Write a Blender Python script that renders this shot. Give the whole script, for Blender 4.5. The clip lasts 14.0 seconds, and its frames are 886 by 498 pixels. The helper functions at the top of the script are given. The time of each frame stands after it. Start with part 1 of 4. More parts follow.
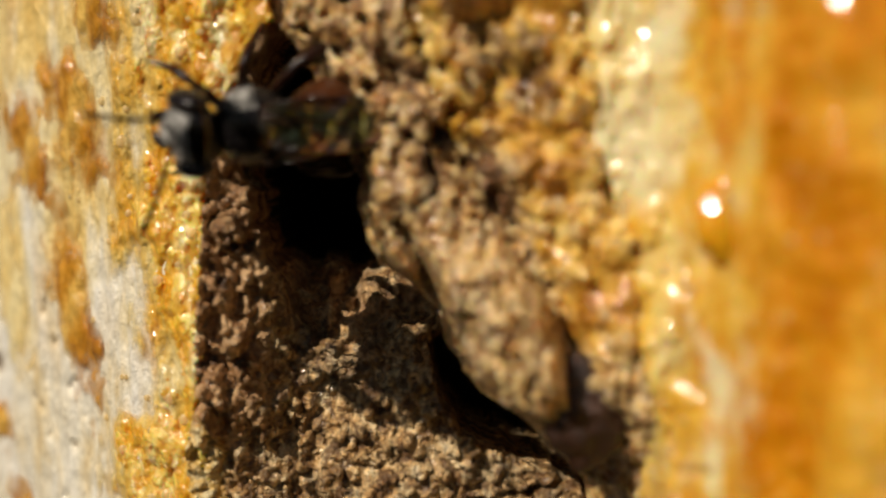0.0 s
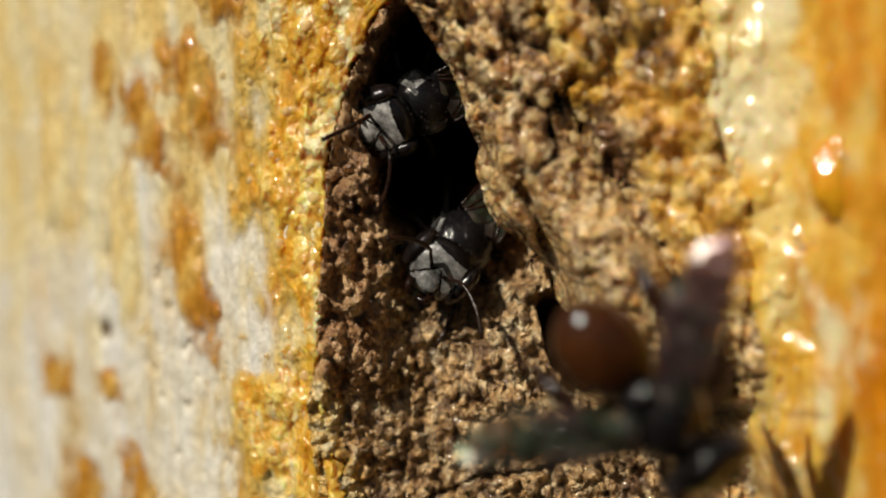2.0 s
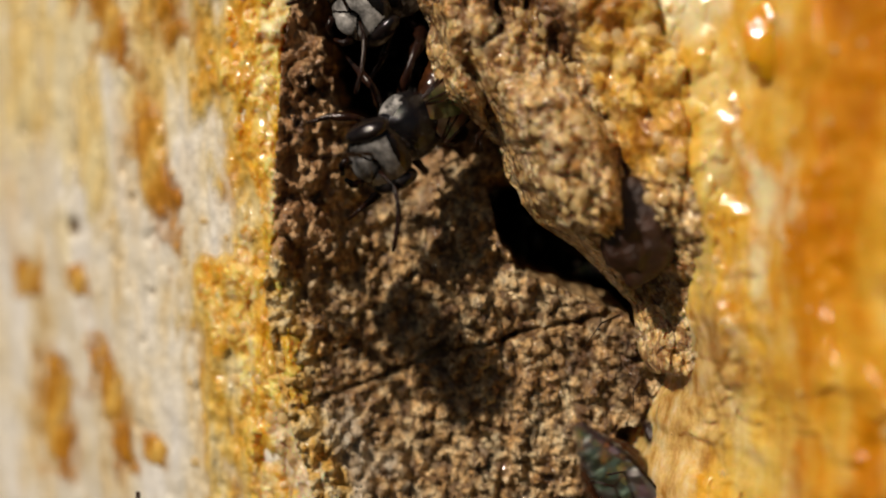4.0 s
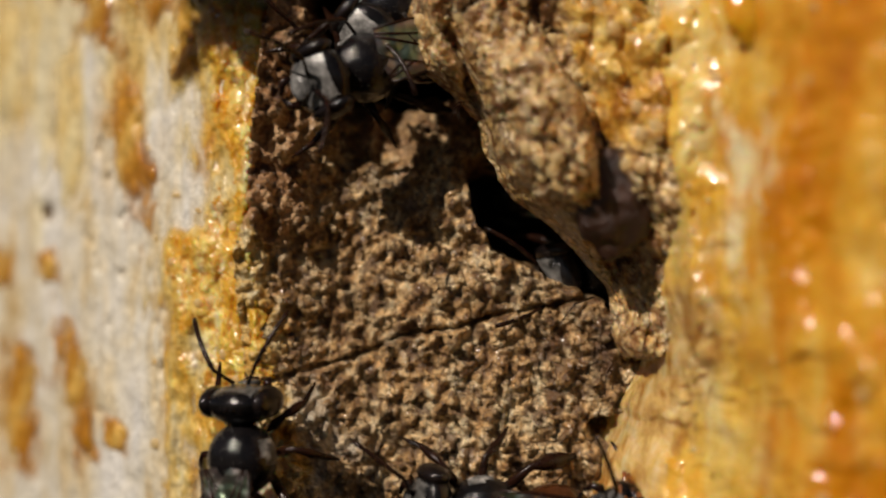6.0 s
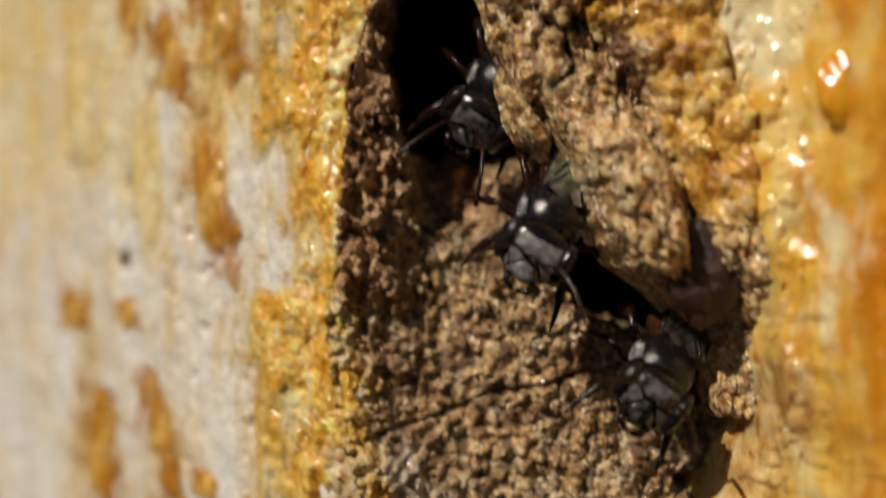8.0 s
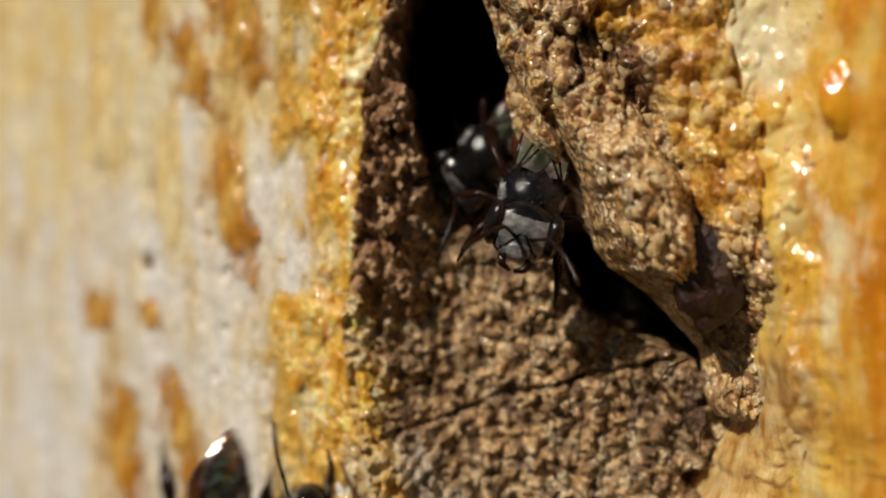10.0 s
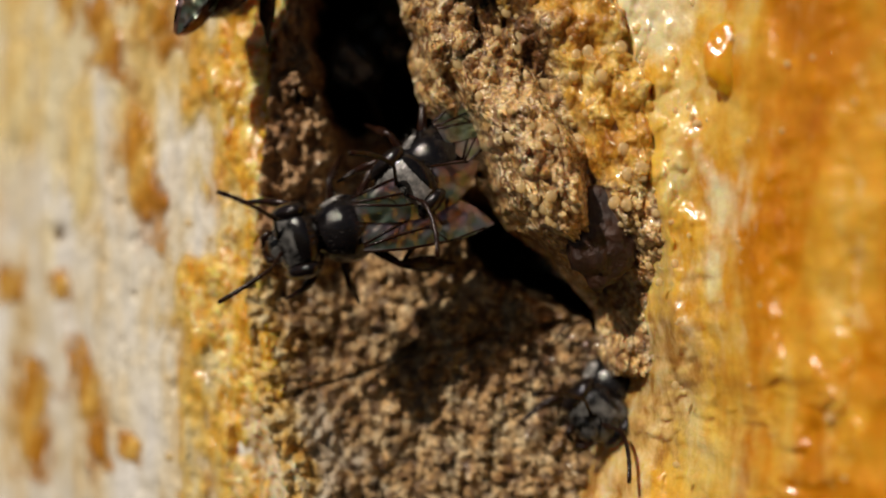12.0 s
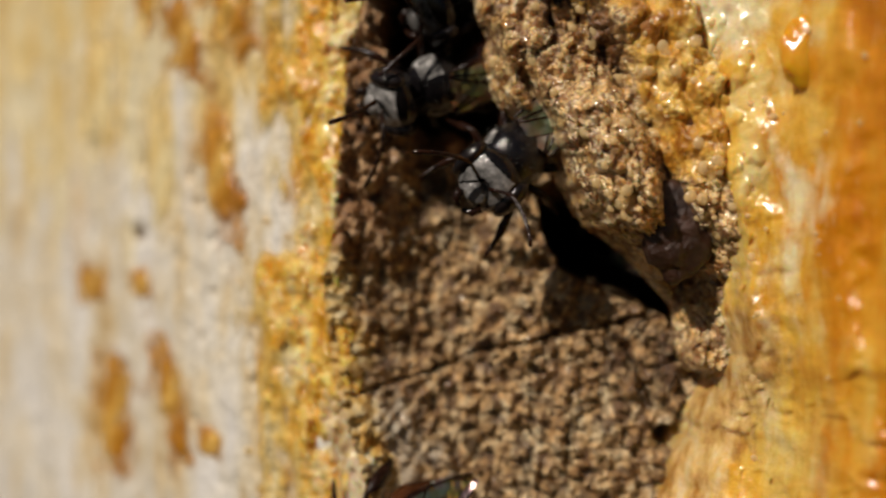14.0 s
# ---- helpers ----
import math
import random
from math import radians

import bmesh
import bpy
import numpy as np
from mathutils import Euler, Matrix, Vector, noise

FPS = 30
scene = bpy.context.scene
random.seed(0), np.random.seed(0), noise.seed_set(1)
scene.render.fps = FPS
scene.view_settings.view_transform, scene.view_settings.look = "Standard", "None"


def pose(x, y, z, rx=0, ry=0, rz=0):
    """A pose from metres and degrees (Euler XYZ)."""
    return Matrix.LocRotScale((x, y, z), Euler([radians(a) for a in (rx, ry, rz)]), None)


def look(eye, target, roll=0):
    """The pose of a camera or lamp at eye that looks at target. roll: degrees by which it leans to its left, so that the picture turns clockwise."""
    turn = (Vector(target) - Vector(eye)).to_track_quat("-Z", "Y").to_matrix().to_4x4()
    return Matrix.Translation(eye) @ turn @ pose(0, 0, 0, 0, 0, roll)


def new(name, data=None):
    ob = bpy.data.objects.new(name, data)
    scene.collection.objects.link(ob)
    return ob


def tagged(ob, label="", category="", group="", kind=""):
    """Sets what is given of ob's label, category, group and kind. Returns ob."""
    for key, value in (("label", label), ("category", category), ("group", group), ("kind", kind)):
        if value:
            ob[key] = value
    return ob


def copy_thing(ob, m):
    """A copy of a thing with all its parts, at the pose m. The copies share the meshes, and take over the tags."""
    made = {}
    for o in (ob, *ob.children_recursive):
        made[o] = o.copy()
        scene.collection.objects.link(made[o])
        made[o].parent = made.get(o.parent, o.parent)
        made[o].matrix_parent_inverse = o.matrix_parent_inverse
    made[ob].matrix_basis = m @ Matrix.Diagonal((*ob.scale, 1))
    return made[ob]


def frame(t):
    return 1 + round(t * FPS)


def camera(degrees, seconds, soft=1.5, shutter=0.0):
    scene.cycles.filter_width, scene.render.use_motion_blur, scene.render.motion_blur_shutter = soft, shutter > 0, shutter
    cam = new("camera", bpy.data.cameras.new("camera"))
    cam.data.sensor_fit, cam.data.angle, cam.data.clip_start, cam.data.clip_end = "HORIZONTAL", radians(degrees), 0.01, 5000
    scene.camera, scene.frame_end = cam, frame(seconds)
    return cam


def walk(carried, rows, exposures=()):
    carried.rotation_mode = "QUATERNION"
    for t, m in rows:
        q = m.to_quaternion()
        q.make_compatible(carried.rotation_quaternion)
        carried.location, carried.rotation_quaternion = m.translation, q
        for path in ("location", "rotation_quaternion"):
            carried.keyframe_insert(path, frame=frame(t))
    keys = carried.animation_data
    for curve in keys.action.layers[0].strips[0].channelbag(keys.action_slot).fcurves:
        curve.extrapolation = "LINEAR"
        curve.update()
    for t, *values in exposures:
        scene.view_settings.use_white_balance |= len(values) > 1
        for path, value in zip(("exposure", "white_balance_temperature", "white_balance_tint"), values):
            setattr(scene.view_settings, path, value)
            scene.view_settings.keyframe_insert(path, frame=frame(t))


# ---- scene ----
# All lengths below are written in millimetres and brought to metres by MM: the subject is a bee nest entrance about 2 cm wide.
MM = 0.001

cam = camera(36.0, 14.0, soft=1.9, shutter=0.3)
# seconds, eye in mm, then yaw, pitch and roll in degrees; at zero turn the camera looks along +y
PATH = [
    (0, 2.407, -30.307, 5.630, -0.966, -3.306, -1.982),
    (0.5, 1.114, -31.453, 5.230, -1.574, -2.548, -1.817),
    (1, 1.684, -31.708, 5.006, -1.262, -3.106, -2.148),
    (1.5, 1.150, -31.472, 3.843, -0.331, -3.264, -1.870),
    (2, -0.218, -32.053, 4.580, -0.749, -2.669, -1.676),
    (2.5, -0.143, -32.112, 3.935, -0.500, -2.637, -1.447),
    (3, 1.714, -32.487, 3.304, -1.189, -3.212, -1.749),
    (3.5, 1.574, -32.869, 2.697, -1.076, -3.340, -1.615),
    (3.7, 0.660, -33.150, 2.550, -0.923, -3.653, -1.803),
    (5.8, 1.769, -32.756, -1.209, -1.369, 0.153, 0.456),
    (6, 1.269, -32.617, -1.030, -1.169, 0.764, 0.555),
    (6.5, 0.259, -32.626, -0.818, -2.166, -0.847, -0.087),
    (7, 0.225, -32.705, -1.159, -2.268, -0.335, 0.023),
    (7.5, -0.594, -32.719, 0.223, -1.536, -1.164, -0.408),
    (8, -0.952, -33.348, 1.874, -1.203, -1.454, -0.490),
    (8.2, -2.035, -33.747, 3.529, -1.826, -2.273, -0.917),
    (10.3, -0.630, -34.450, 1.422, -0.127, -0.920, -0.356),
    (10.5, -1.900, -34.686, 1.105, -1.016, -0.348, 0.009),
    (11, -1.171, -34.757, 0.977, -2.154, 0.171, 0.439),
    (11.5, 0.080, -35.156, 1.247, -2.603, -0.083, 0.311),
    (12, 0.259, -35.094, 0.133, -2.759, -0.015, 0.358),
    (12.5, -0.609, -35.588, 0.529, -2.643, 1.155, 0.643),
    (13, -0.050, -35.557, -0.351, -2.143, 0.497, 0.176),
    (13.5, 0.874, -35.725, 0.145, -1.560, 0.229, -0.134),
    (14, -0.000, -35.393, 0.000, 0.014, 0.012, 0.006),
]


def aimed(x, y, z, yaw, pitch, roll):
    yaw, pitch = radians(yaw), radians(pitch)
    eye = Vector((x, y, z)) * MM
    ahead = Vector((-math.sin(yaw) * math.cos(pitch), math.cos(yaw) * math.cos(pitch), math.sin(pitch)))
    return look(eye, eye + ahead, roll)


walk(cam, [(t, aimed(*row)) for t, *row in PATH], [(0.0, -0.43, 7000, 6), (1.2, -0.45, 6900, 5), (2.2, -0.45, 6500, 3), (3.5, -0.52, 6950, 9), (6.5, -0.66, 6650, 10), (7.5, -0.66, 6550, 10), (10.3, -0.58, 6450, 9), (12.0, -0.62, 6700, 9), (14.0, -0.64, 6600, 10)])
cam.data.dof.use_dof = True
cam.data.dof.focus_distance = 33.2 * MM
cam.data.dof.aperture_fstop = 40.0

# ---- world, sun ----
SUN_FROM = Vector((-0.53, -0.60, 0.66)).normalized()
world = bpy.data.worlds.new("world")
scene.world = world
world.use_nodes = True
sky = world.node_tree.nodes.new("ShaderNodeTexSky")
sky.sky_type = "NISHITA"
sky.sun_disc = False
sky.sun_elevation = math.asin(SUN_FROM.z)
sky.sun_rotation = math.atan2(SUN_FROM.x, SUN_FROM.y)
back = world.node_tree.nodes["Background"]
back.inputs["Strength"].default_value = 0.020
world.node_tree.links.new(sky.outputs["Color"], back.inputs["Color"])
sun_data = bpy.data.lights.new("sun", "SUN")
sun_data.energy = 5.0
sun_data.angle = radians(0.6)
sun_data.color = (1.0, 0.885, 0.78)
sun = new("sun", sun_data)
sun.matrix_world = look(SUN_FROM * 0.5, (0, 0, 0))


# ---- noise on arrays ----
def lattice(i, j, seed):
    h = (i.astype(np.int64) * 374761393 + j.astype(np.int64) * 668265263 + seed * 1442695041) & 0x7FFFFFFF
    h = ((h ^ (h >> 13)) * 1274126177) & 0x7FFFFFFF
    h = ((h ^ (h >> 16)) * 668265263) & 0x7FFFFFFF
    return (h % 100003) / 100003.0


def smooth_noise(x, y, seed=0):
    """Gradient noise, about -0.7 to 0.7."""
    i, j = np.floor(x), np.floor(y)
    u, v = x - i, y - j
    total = 0
    su, sv = u * u * u * (u * (u * 6 - 15) + 10), v * v * v * (v * (v * 6 - 15) + 10)
    for a in (0, 1):
        for b in (0, 1):
            ang = lattice(i + a, j + b, seed) * 2 * math.pi
            dot = np.cos(ang) * (u - a) + np.sin(ang) * (v - b)
            total = total + dot * (su if a else 1 - su) * (sv if b else 1 - sv)
    return total


def fbm(x, y, seed=0, octaves=4, gain=0.5):
    total, amp = 0, 1.0
    for n in range(octaves):
        total = total + amp * smooth_noise(x * 2**n, y * 2**n, seed + n)
        amp *= gain
    return total


def cells(x, y, seed=0):
    """Distance to the nearest and second nearest scattered point, and that point's random number."""
    i, j = np.floor(x), np.floor(y)
    f1, f2, pick = np.full(x.shape, 9.0), np.full(x.shape, 9.0), np.zeros(x.shape)
    for a in (-1, 0, 1):
        for b in (-1, 0, 1):
            px, py = i + a + lattice(i + a, j + b, seed), j + b + lattice(i + a, j + b, seed + 7)
            d = np.hypot(px - x, py - y)
            nearer = d < f1
            f2 = np.where(nearer, f1, np.minimum(f2, d))
            pick = np.where(nearer, lattice(i + a, j + b, seed + 13), pick)
            f1 = np.where(nearer, d, f1)
    return f1, f2, pick


def step(a, b, v):
    s = np.clip((v - a) / (b - a), 0, 1)
    return s * s * (3 - 2 * s)


# ---- materials ----
def material(name):
    mat = bpy.data.materials.new(name)
    mat.use_nodes = True
    return mat, mat.node_tree.nodes, mat.node_tree.links, mat.node_tree.nodes["Principled BSDF"]


def coords(nodes, links, scale=(1, 1, 1)):
    tex = nodes.new("ShaderNodeTexCoord")
    mapping = nodes.new("ShaderNodeMapping")
    mapping.inputs["Scale"].default_value = [1000 * s for s in scale]
    links.new(tex.outputs["Object"], mapping.inputs["Vector"])
    return mapping.outputs["Vector"]


def noise_node(nodes, links, vec, scale, detail=4.0, rough=0.55):
    n = nodes.new("ShaderNodeTexNoise")
    n.inputs["Scale"].default_value, n.inputs["Detail"].default_value, n.inputs["Roughness"].default_value = scale, detail, rough
    links.new(vec, n.inputs["Vector"])
    return n.outputs["Fac"]


def ramp(nodes, links, fac, stops):
    r = nodes.new("ShaderNodeValToRGB")
    while len(r.color_ramp.elements) < len(stops):
        r.color_ramp.elements.new(0.5)
    for e, (at, colour) in zip(r.color_ramp.elements, stops):
        e.position, e.color = at, (*colour, 1)
    links.new(fac, r.inputs["Fac"])
    return r.outputs["Color"]


def blend(nodes, links, fac, a, b, mode="MIX"):
    m = nodes.new("ShaderNodeMix")
    m.data_type, m.blend_type = "RGBA", mode
    for sock, value in ((m.inputs[0], fac), (m.inputs[6], a), (m.inputs[7], b)):
        if isinstance(value, (int, float)):
            sock.default_value = value
        elif isinstance(value, tuple):
            sock.default_value = (*value, 1)
        else:
            links.new(value, sock)
    return m.outputs[2]


def relief(nodes, links, shader, height, depth_mm, strength=1.0):
    b = nodes.new("ShaderNodeBump")
    b.inputs["Distance"].default_value, b.inputs["Strength"].default_value = depth_mm * MM, strength
    links.new(height, b.inputs["Height"])
    links.new(b.outputs["Normal"], shader.inputs["Normal"])


def surface(name, stops, scale=1.0, stretch=(1, 1, 1), rough=0.5, fine=12.0, depth=0.05, sss=0.0, coat=0.0, second=None, spec=0.5, film=False, tone=(0.6, 1.15), layers=(), crust=None):
    """A ramp of colours over coarse noise, darkened or lightened by a finer one, with a fine relief."""
    mat, nodes, links, shader = material(name)
    vec = coords(nodes, links, stretch)
    coarse = noise_node(nodes, links, vec, scale, 5, 0.6)
    colour = ramp(nodes, links, coarse, stops)
    grain = noise_node(nodes, links, coords(nodes, links, [max(0.75, v) for v in stretch]), fine, 5, 0.65)
    if second:
        mask = ramp(nodes, links, noise_node(nodes, links, vec, second[1], 4, 0.6), [(second[2], (0, 0, 0)), (second[3], (1, 1, 1))])
        colour = blend(nodes, links, mask, colour, second[0])
    if crust:
        # small wet granules, curled and run together, with a darker colour between them
        size, gap, high = crust
        warp = nodes.new("ShaderNodeVectorMath")
        warp.operation = "MULTIPLY_ADD"
        swirl = nodes.new("ShaderNodeTexNoise")
        swirl.inputs["Scale"].default_value, swirl.inputs["Detail"].default_value = size * 0.8, 2.0
        links.new(coords(nodes, links), swirl.inputs["Vector"])
        links.new(swirl.outputs["Color"], warp.inputs[0])
        warp.inputs[1].default_value = (2.8 / size,) * 3
        links.new(coords(nodes, links), warp.inputs[2])
        cell = nodes.new("ShaderNodeTexVoronoi")
        cell.inputs["Scale"].default_value = size
        links.new(warp.outputs[0], cell.inputs["Vector"])
        each = nodes.new("ShaderNodeSeparateColor")
        links.new(cell.outputs["Color"], each.inputs[0])
        colour = blend(nodes, links, 0.75, colour, ramp(nodes, links, each.outputs[0], [(0.0, (0.75,) * 3), (0.5, (1.0,) * 3), (1.0, (1.25,) * 3)]), "MULTIPLY")
        colour = blend(nodes, links, ramp(nodes, links, cell.outputs["Distance"], [(0.40, (0, 0, 0)), (0.74, (0.85, 0.85, 0.85))]), colour, gap)
        hump = ramp(nodes, links, cell.outputs["Distance"], [(0.05, (1, 1, 1)), (0.40, (0.6, 0.6, 0.6)), (0.75, (0, 0, 0))])
    sleek = None
    for name_of, layer_stops, layer_scale, is_sleek in layers:
        amount = nodes.new("ShaderNodeAttribute")
        amount.attribute_name = name_of
        ragged = nodes.new("ShaderNodeMath")
        ragged.operation = "MULTIPLY_ADD"
        links.new(noise_node(nodes, links, vec, layer_scale * 2.2, 4, 0.65), ragged.inputs[0])
        ragged.inputs[1].default_value = 1.4
        links.new(amount.outputs["Fac"], ragged.inputs[2])
        spread = nodes.new("ShaderNodeMath")
        spread.operation = "MULTIPLY"
        spread.inputs[1].default_value = 0.6
        links.new(ragged.outputs[0], spread.inputs[0])
        mask = ramp(nodes, links, spread.outputs[0], [(0.52, (0, 0, 0)), (0.78, (1, 1, 1))])
        colour = blend(nodes, links, mask, colour, ramp(nodes, links, noise_node(nodes, links, vec, layer_scale, 4, 0.6), layer_stops))
        if is_sleek:
            sleek = mask
    if sleek and crust:
        # resin that has run over the granules levels them
        hump = blend(nodes, links, sleek, hump, blend(nodes, links, 0.75, hump, (0.5, 0.5, 0.5)))
    shade = ramp(nodes, links, grain, [(0.3, (tone[0],) * 3), (0.7, (tone[1],) * 3)])
    colour = blend(nodes, links, 0.8, colour, shade, "MULTIPLY")
    links.new(colour, shader.inputs["Base Color"])
    shader.inputs["Roughness"].default_value = rough
    shader.inputs["Specular IOR Level"].default_value = spec
    shader.inputs["Coat Weight"].default_value = coat
    shader.inputs["Coat Roughness"].default_value = 0.10
    shader.inputs["Coat IOR"].default_value = 1.7
    if sss:
        shader.inputs["Subsurface Weight"].default_value = sss
        shader.inputs["Subsurface Radius"].default_value = (1.0, 0.45, 0.12)
        shader.inputs["Subsurface Scale"].default_value = 0.6 * MM
    if crust:
        both = nodes.new("ShaderNodeMath")
        both.operation = "MULTIPLY_ADD"
        links.new(hump, both.inputs[0])
        both.inputs[1].default_value = high / depth
        links.new(grain, both.inputs[2])
        relief(nodes, links, shader, both.outputs[0], depth)
    else:
        relief(nodes, links, shader, grain, depth)
    if coat:
        # the wet coat is smoother than the crumbs below it
        wet = nodes.new("ShaderNodeBump")
        wet.inputs["Distance"].default_value = 0.035 * MM
        links.new(noise_node(nodes, links, coords(nodes, links), 2.6, 2, 0.5), wet.inputs["Height"])
        if crust:
            grown = nodes.new("ShaderNodeBump")
            grown.inputs["Distance"].default_value = high * 0.7 * MM
            links.new(hump, grown.inputs["Height"])
            links.new(wet.outputs["Normal"], grown.inputs["Normal"])
            wet = grown
        links.new(wet.outputs["Normal"], shader.inputs["Coat Normal"])
    if film:
        # thins out to nothing where the mesh's own "cover" falls to zero, as a dried film does
        cover = nodes.new("ShaderNodeAttribute")
        cover.attribute_name = "cover"
        ragged = nodes.new("ShaderNodeMath")
        ragged.operation = "MULTIPLY_ADD"
        links.new(grain, ragged.inputs[0])
        ragged.inputs[1].default_value = 0.6
        links.new(cover.outputs["Fac"], ragged.inputs[2])
        fade = ramp(nodes, links, ragged.outputs[0], [(0.40, (0, 0, 0)), (1.0, (0.9, 0.9, 0.9))])
        clear, mix = nodes.new("ShaderNodeBsdfTransparent"), nodes.new("ShaderNodeMixShader")
        links.new(fade, mix.inputs[0])
        links.new(clear.outputs[0], mix.inputs[1])
        links.new(shader.outputs[0], mix.inputs[2])
        links.new(mix.outputs[0], nodes["Material Output"].inputs["Surface"])
    return mat


PALE_WOOD = surface("pale_wood", [(0.30, (0.70, 0.48, 0.20)), (0.40, (0.88, 0.74, 0.48)), (0.50, (0.93, 0.87, 0.72)), (0.64, (0.96, 0.94, 0.88))], 0.50, (1.3, 1, 0.5), 0.40, 3.0, 0.16, coat=0.3,
                    second=((0.86, 0.60, 0.22), 0.26, 0.58, 0.80), tone=(0.74, 1.12), layers=(("yellow", [(0.30, (0.88, 0.58, 0.16)), (0.46, (0.95, 0.74, 0.32)), (0.62, (0.97, 0.87, 0.58))], 0.5, False),
                            ("pits", [(0.35, (0.13, 0.075, 0.035)), (0.65, (0.38, 0.26, 0.14))], 2.0, False)))
RESIN_STOPS = [(0.28, (0.70, 0.28, 0.014)), (0.39, (0.89, 0.48, 0.05)), (0.51, (0.95, 0.66, 0.17)), (0.63, (0.97, 0.81, 0.43))]
RESIN = surface("amber_resin", RESIN_STOPS, 1.1, (1, 1, 0.5), 0.20, 3.0, 0.12, coat=0.6, sss=0.5, tone=(0.80, 1.14), crust=(1.7, (0.78, 0.38, 0.03), 0.085),
                layers=(("crumbs", [(0.32, (0.40, 0.24, 0.10)), (0.48, (0.72, 0.53, 0.28)), (0.64, (0.88, 0.76, 0.52))], 2.0, False),))
WALL_WAX = [(0.3, (0.95, 0.72, 0.28)), (0.6, (0.98, 0.87, 0.55))]
WALL_ORANGE = [(0.30, (0.50, 0.14, 0.004)), (0.46, (0.76, 0.29, 0.010)), (0.62, (0.88, 0.46, 0.045)), (0.75, (0.92, 0.62, 0.16))]
RESIN_WALL = surface("yellow_wall_resin", [(0.30, (0.70, 0.30, 0.015)), (0.42, (0.88, 0.50, 0.06)), (0.56, (0.93, 0.64, 0.16)), (0.70, (0.94, 0.76, 0.36))], 0.8, (1, 1, 0.5), 0.20, 2.0, 0.09, coat=0.8, sss=0.4, tone=(0.82, 1.10),
                     layers=(("orange", WALL_ORANGE, 0.55, True), ("wax", WALL_WAX, 0.7, True), ("crumbs", [(0.35, (0.50, 0.24, 0.05)), (0.52, (0.84, 0.56, 0.20)), (0.68, (0.92, 0.74, 0.42))], 1.8, False)))
RESIN_FILM = surface("amber_resin_film", RESIN_STOPS, 1.1, (1, 1, 0.5), 0.22, 4.5, 0.18, coat=0.5, film=True, tone=(0.84, 1.14))
DEEP_FILM = surface("brown_orange_resin_film", [(0.3, (0.40, 0.13, 0.006)), (0.48, (0.72, 0.33, 0.03)), (0.68, (0.90, 0.58, 0.14))], 1.1, (1, 1, 0.5), 0.22, 3.0, 0.10, coat=0.4, film=True)
TREE_WOOD = surface("grey_brown_trunk_wood", [(0.3, (0.16, 0.10, 0.06)), (0.5, (0.32, 0.22, 0.14)), (0.7, (0.46, 0.35, 0.24))], 0.03, (1, 1, 0.3), 0.7, 0.3, 1.5)
AMBER_DROP = surface("clear_orange_resin", [(0.3, (0.80, 0.30, 0.008)), (0.7, (0.95, 0.52, 0.03))], 1.2, (1, 1, 0.5), 0.10, 3.0, 0.02, coat=1.0, sss=0.6, tone=(0.9, 1.05))
WAX_FILM = surface("cream_wax_film", [(0.3, (0.93, 0.64, 0.18)), (0.6, (0.97, 0.83, 0.46))], 0.8, (1, 1, 0.5), 0.35, 3.0, 0.05, film=True, tone=(0.86, 1.06))
BROWN_WOOD = surface("brown_crumbled_wood", [(0.33, (0.22, 0.105, 0.036)), (0.43, (0.60, 0.35, 0.135)), (0.53, (0.88, 0.61, 0.30)), (0.65, (0.96, 0.80, 0.50))], 2.0, (1, 1, 0.8), 0.38, 9.0, 0.10, tone=(0.5, 1.25),
                     second=((0.15, 0.078, 0.034), 0.55, 0.56, 0.72), spec=0.6, coat=0.45, crust=(3.3, (0.12, 0.053, 0.019), 0.10),
                     layers=(("deep_brown", [(0.35, (0.13, 0.058, 0.022)), (0.46, (0.46, 0.24, 0.10)), (0.60, (0.80, 0.52, 0.27))], 1.5, False), ("pale", [(0.35, (0.38, 0.27, 0.16)), (0.50, (0.66, 0.54, 0.38)), (0.65, (0.86, 0.78, 0.62))], 2.2, False),
                             ("glaze", [(0.32, (0.62, 0.27, 0.03)), (0.46, (0.88, 0.55, 0.13)), (0.62, (0.96, 0.80, 0.46))], 1.6, False)))
CERUMEN = surface("tan_cerumen", [(0.28, (0.46, 0.19, 0.040)), (0.38, (0.80, 0.45, 0.14)), (0.50, (0.93, 0.65, 0.30)), (0.66, (0.97, 0.80, 0.52))], 2.0, (1, 1, 1), 0.34, 6.0, 0.06, coat=1.0, spec=0.5,
                  tone=(0.6, 1.2), sss=0.2, crust=(3.2, (0.24, 0.088, 0.020), 0.09),
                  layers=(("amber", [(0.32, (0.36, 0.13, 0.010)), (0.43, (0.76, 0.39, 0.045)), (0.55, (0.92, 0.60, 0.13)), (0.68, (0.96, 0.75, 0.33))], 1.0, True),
                          ("stain_and_shade", [(0.35, (0.045, 0.020, 0.008)), (0.65, (0.26, 0.12, 0.04))], 1.6, False)))
# near-black colour standing in for the shade inside the nest hole and hollow
CAVITY_SHADE = surface("cavity_shade_black", [(0.3, (0.010, 0.007, 0.005)), (0.7, (0.040, 0.026, 0.016))], 2.0, (1, 1, 1), 0.6, 9.0, 0.08, spec=0.3)
DARK_RESIN = surface("dark_brown_resin", [(0.3, (0.016, 0.007, 0.006)), (0.7, (0.075, 0.032, 0.018))], 1.5, (1, 1, 1), 0.32, 5.0, 0.10, coat=0.15)
PROPOLIS = surface("orange_propolis", [(0.3, (0.40, 0.10, 0.008)), (0.7, (0.75, 0.28, 0.03))], 3.0, (1, 1, 1), 0.35, 10.0, 0.12, coat=0.6, crust=(3.6, (0.30, 0.065, 0.005), 0.12))
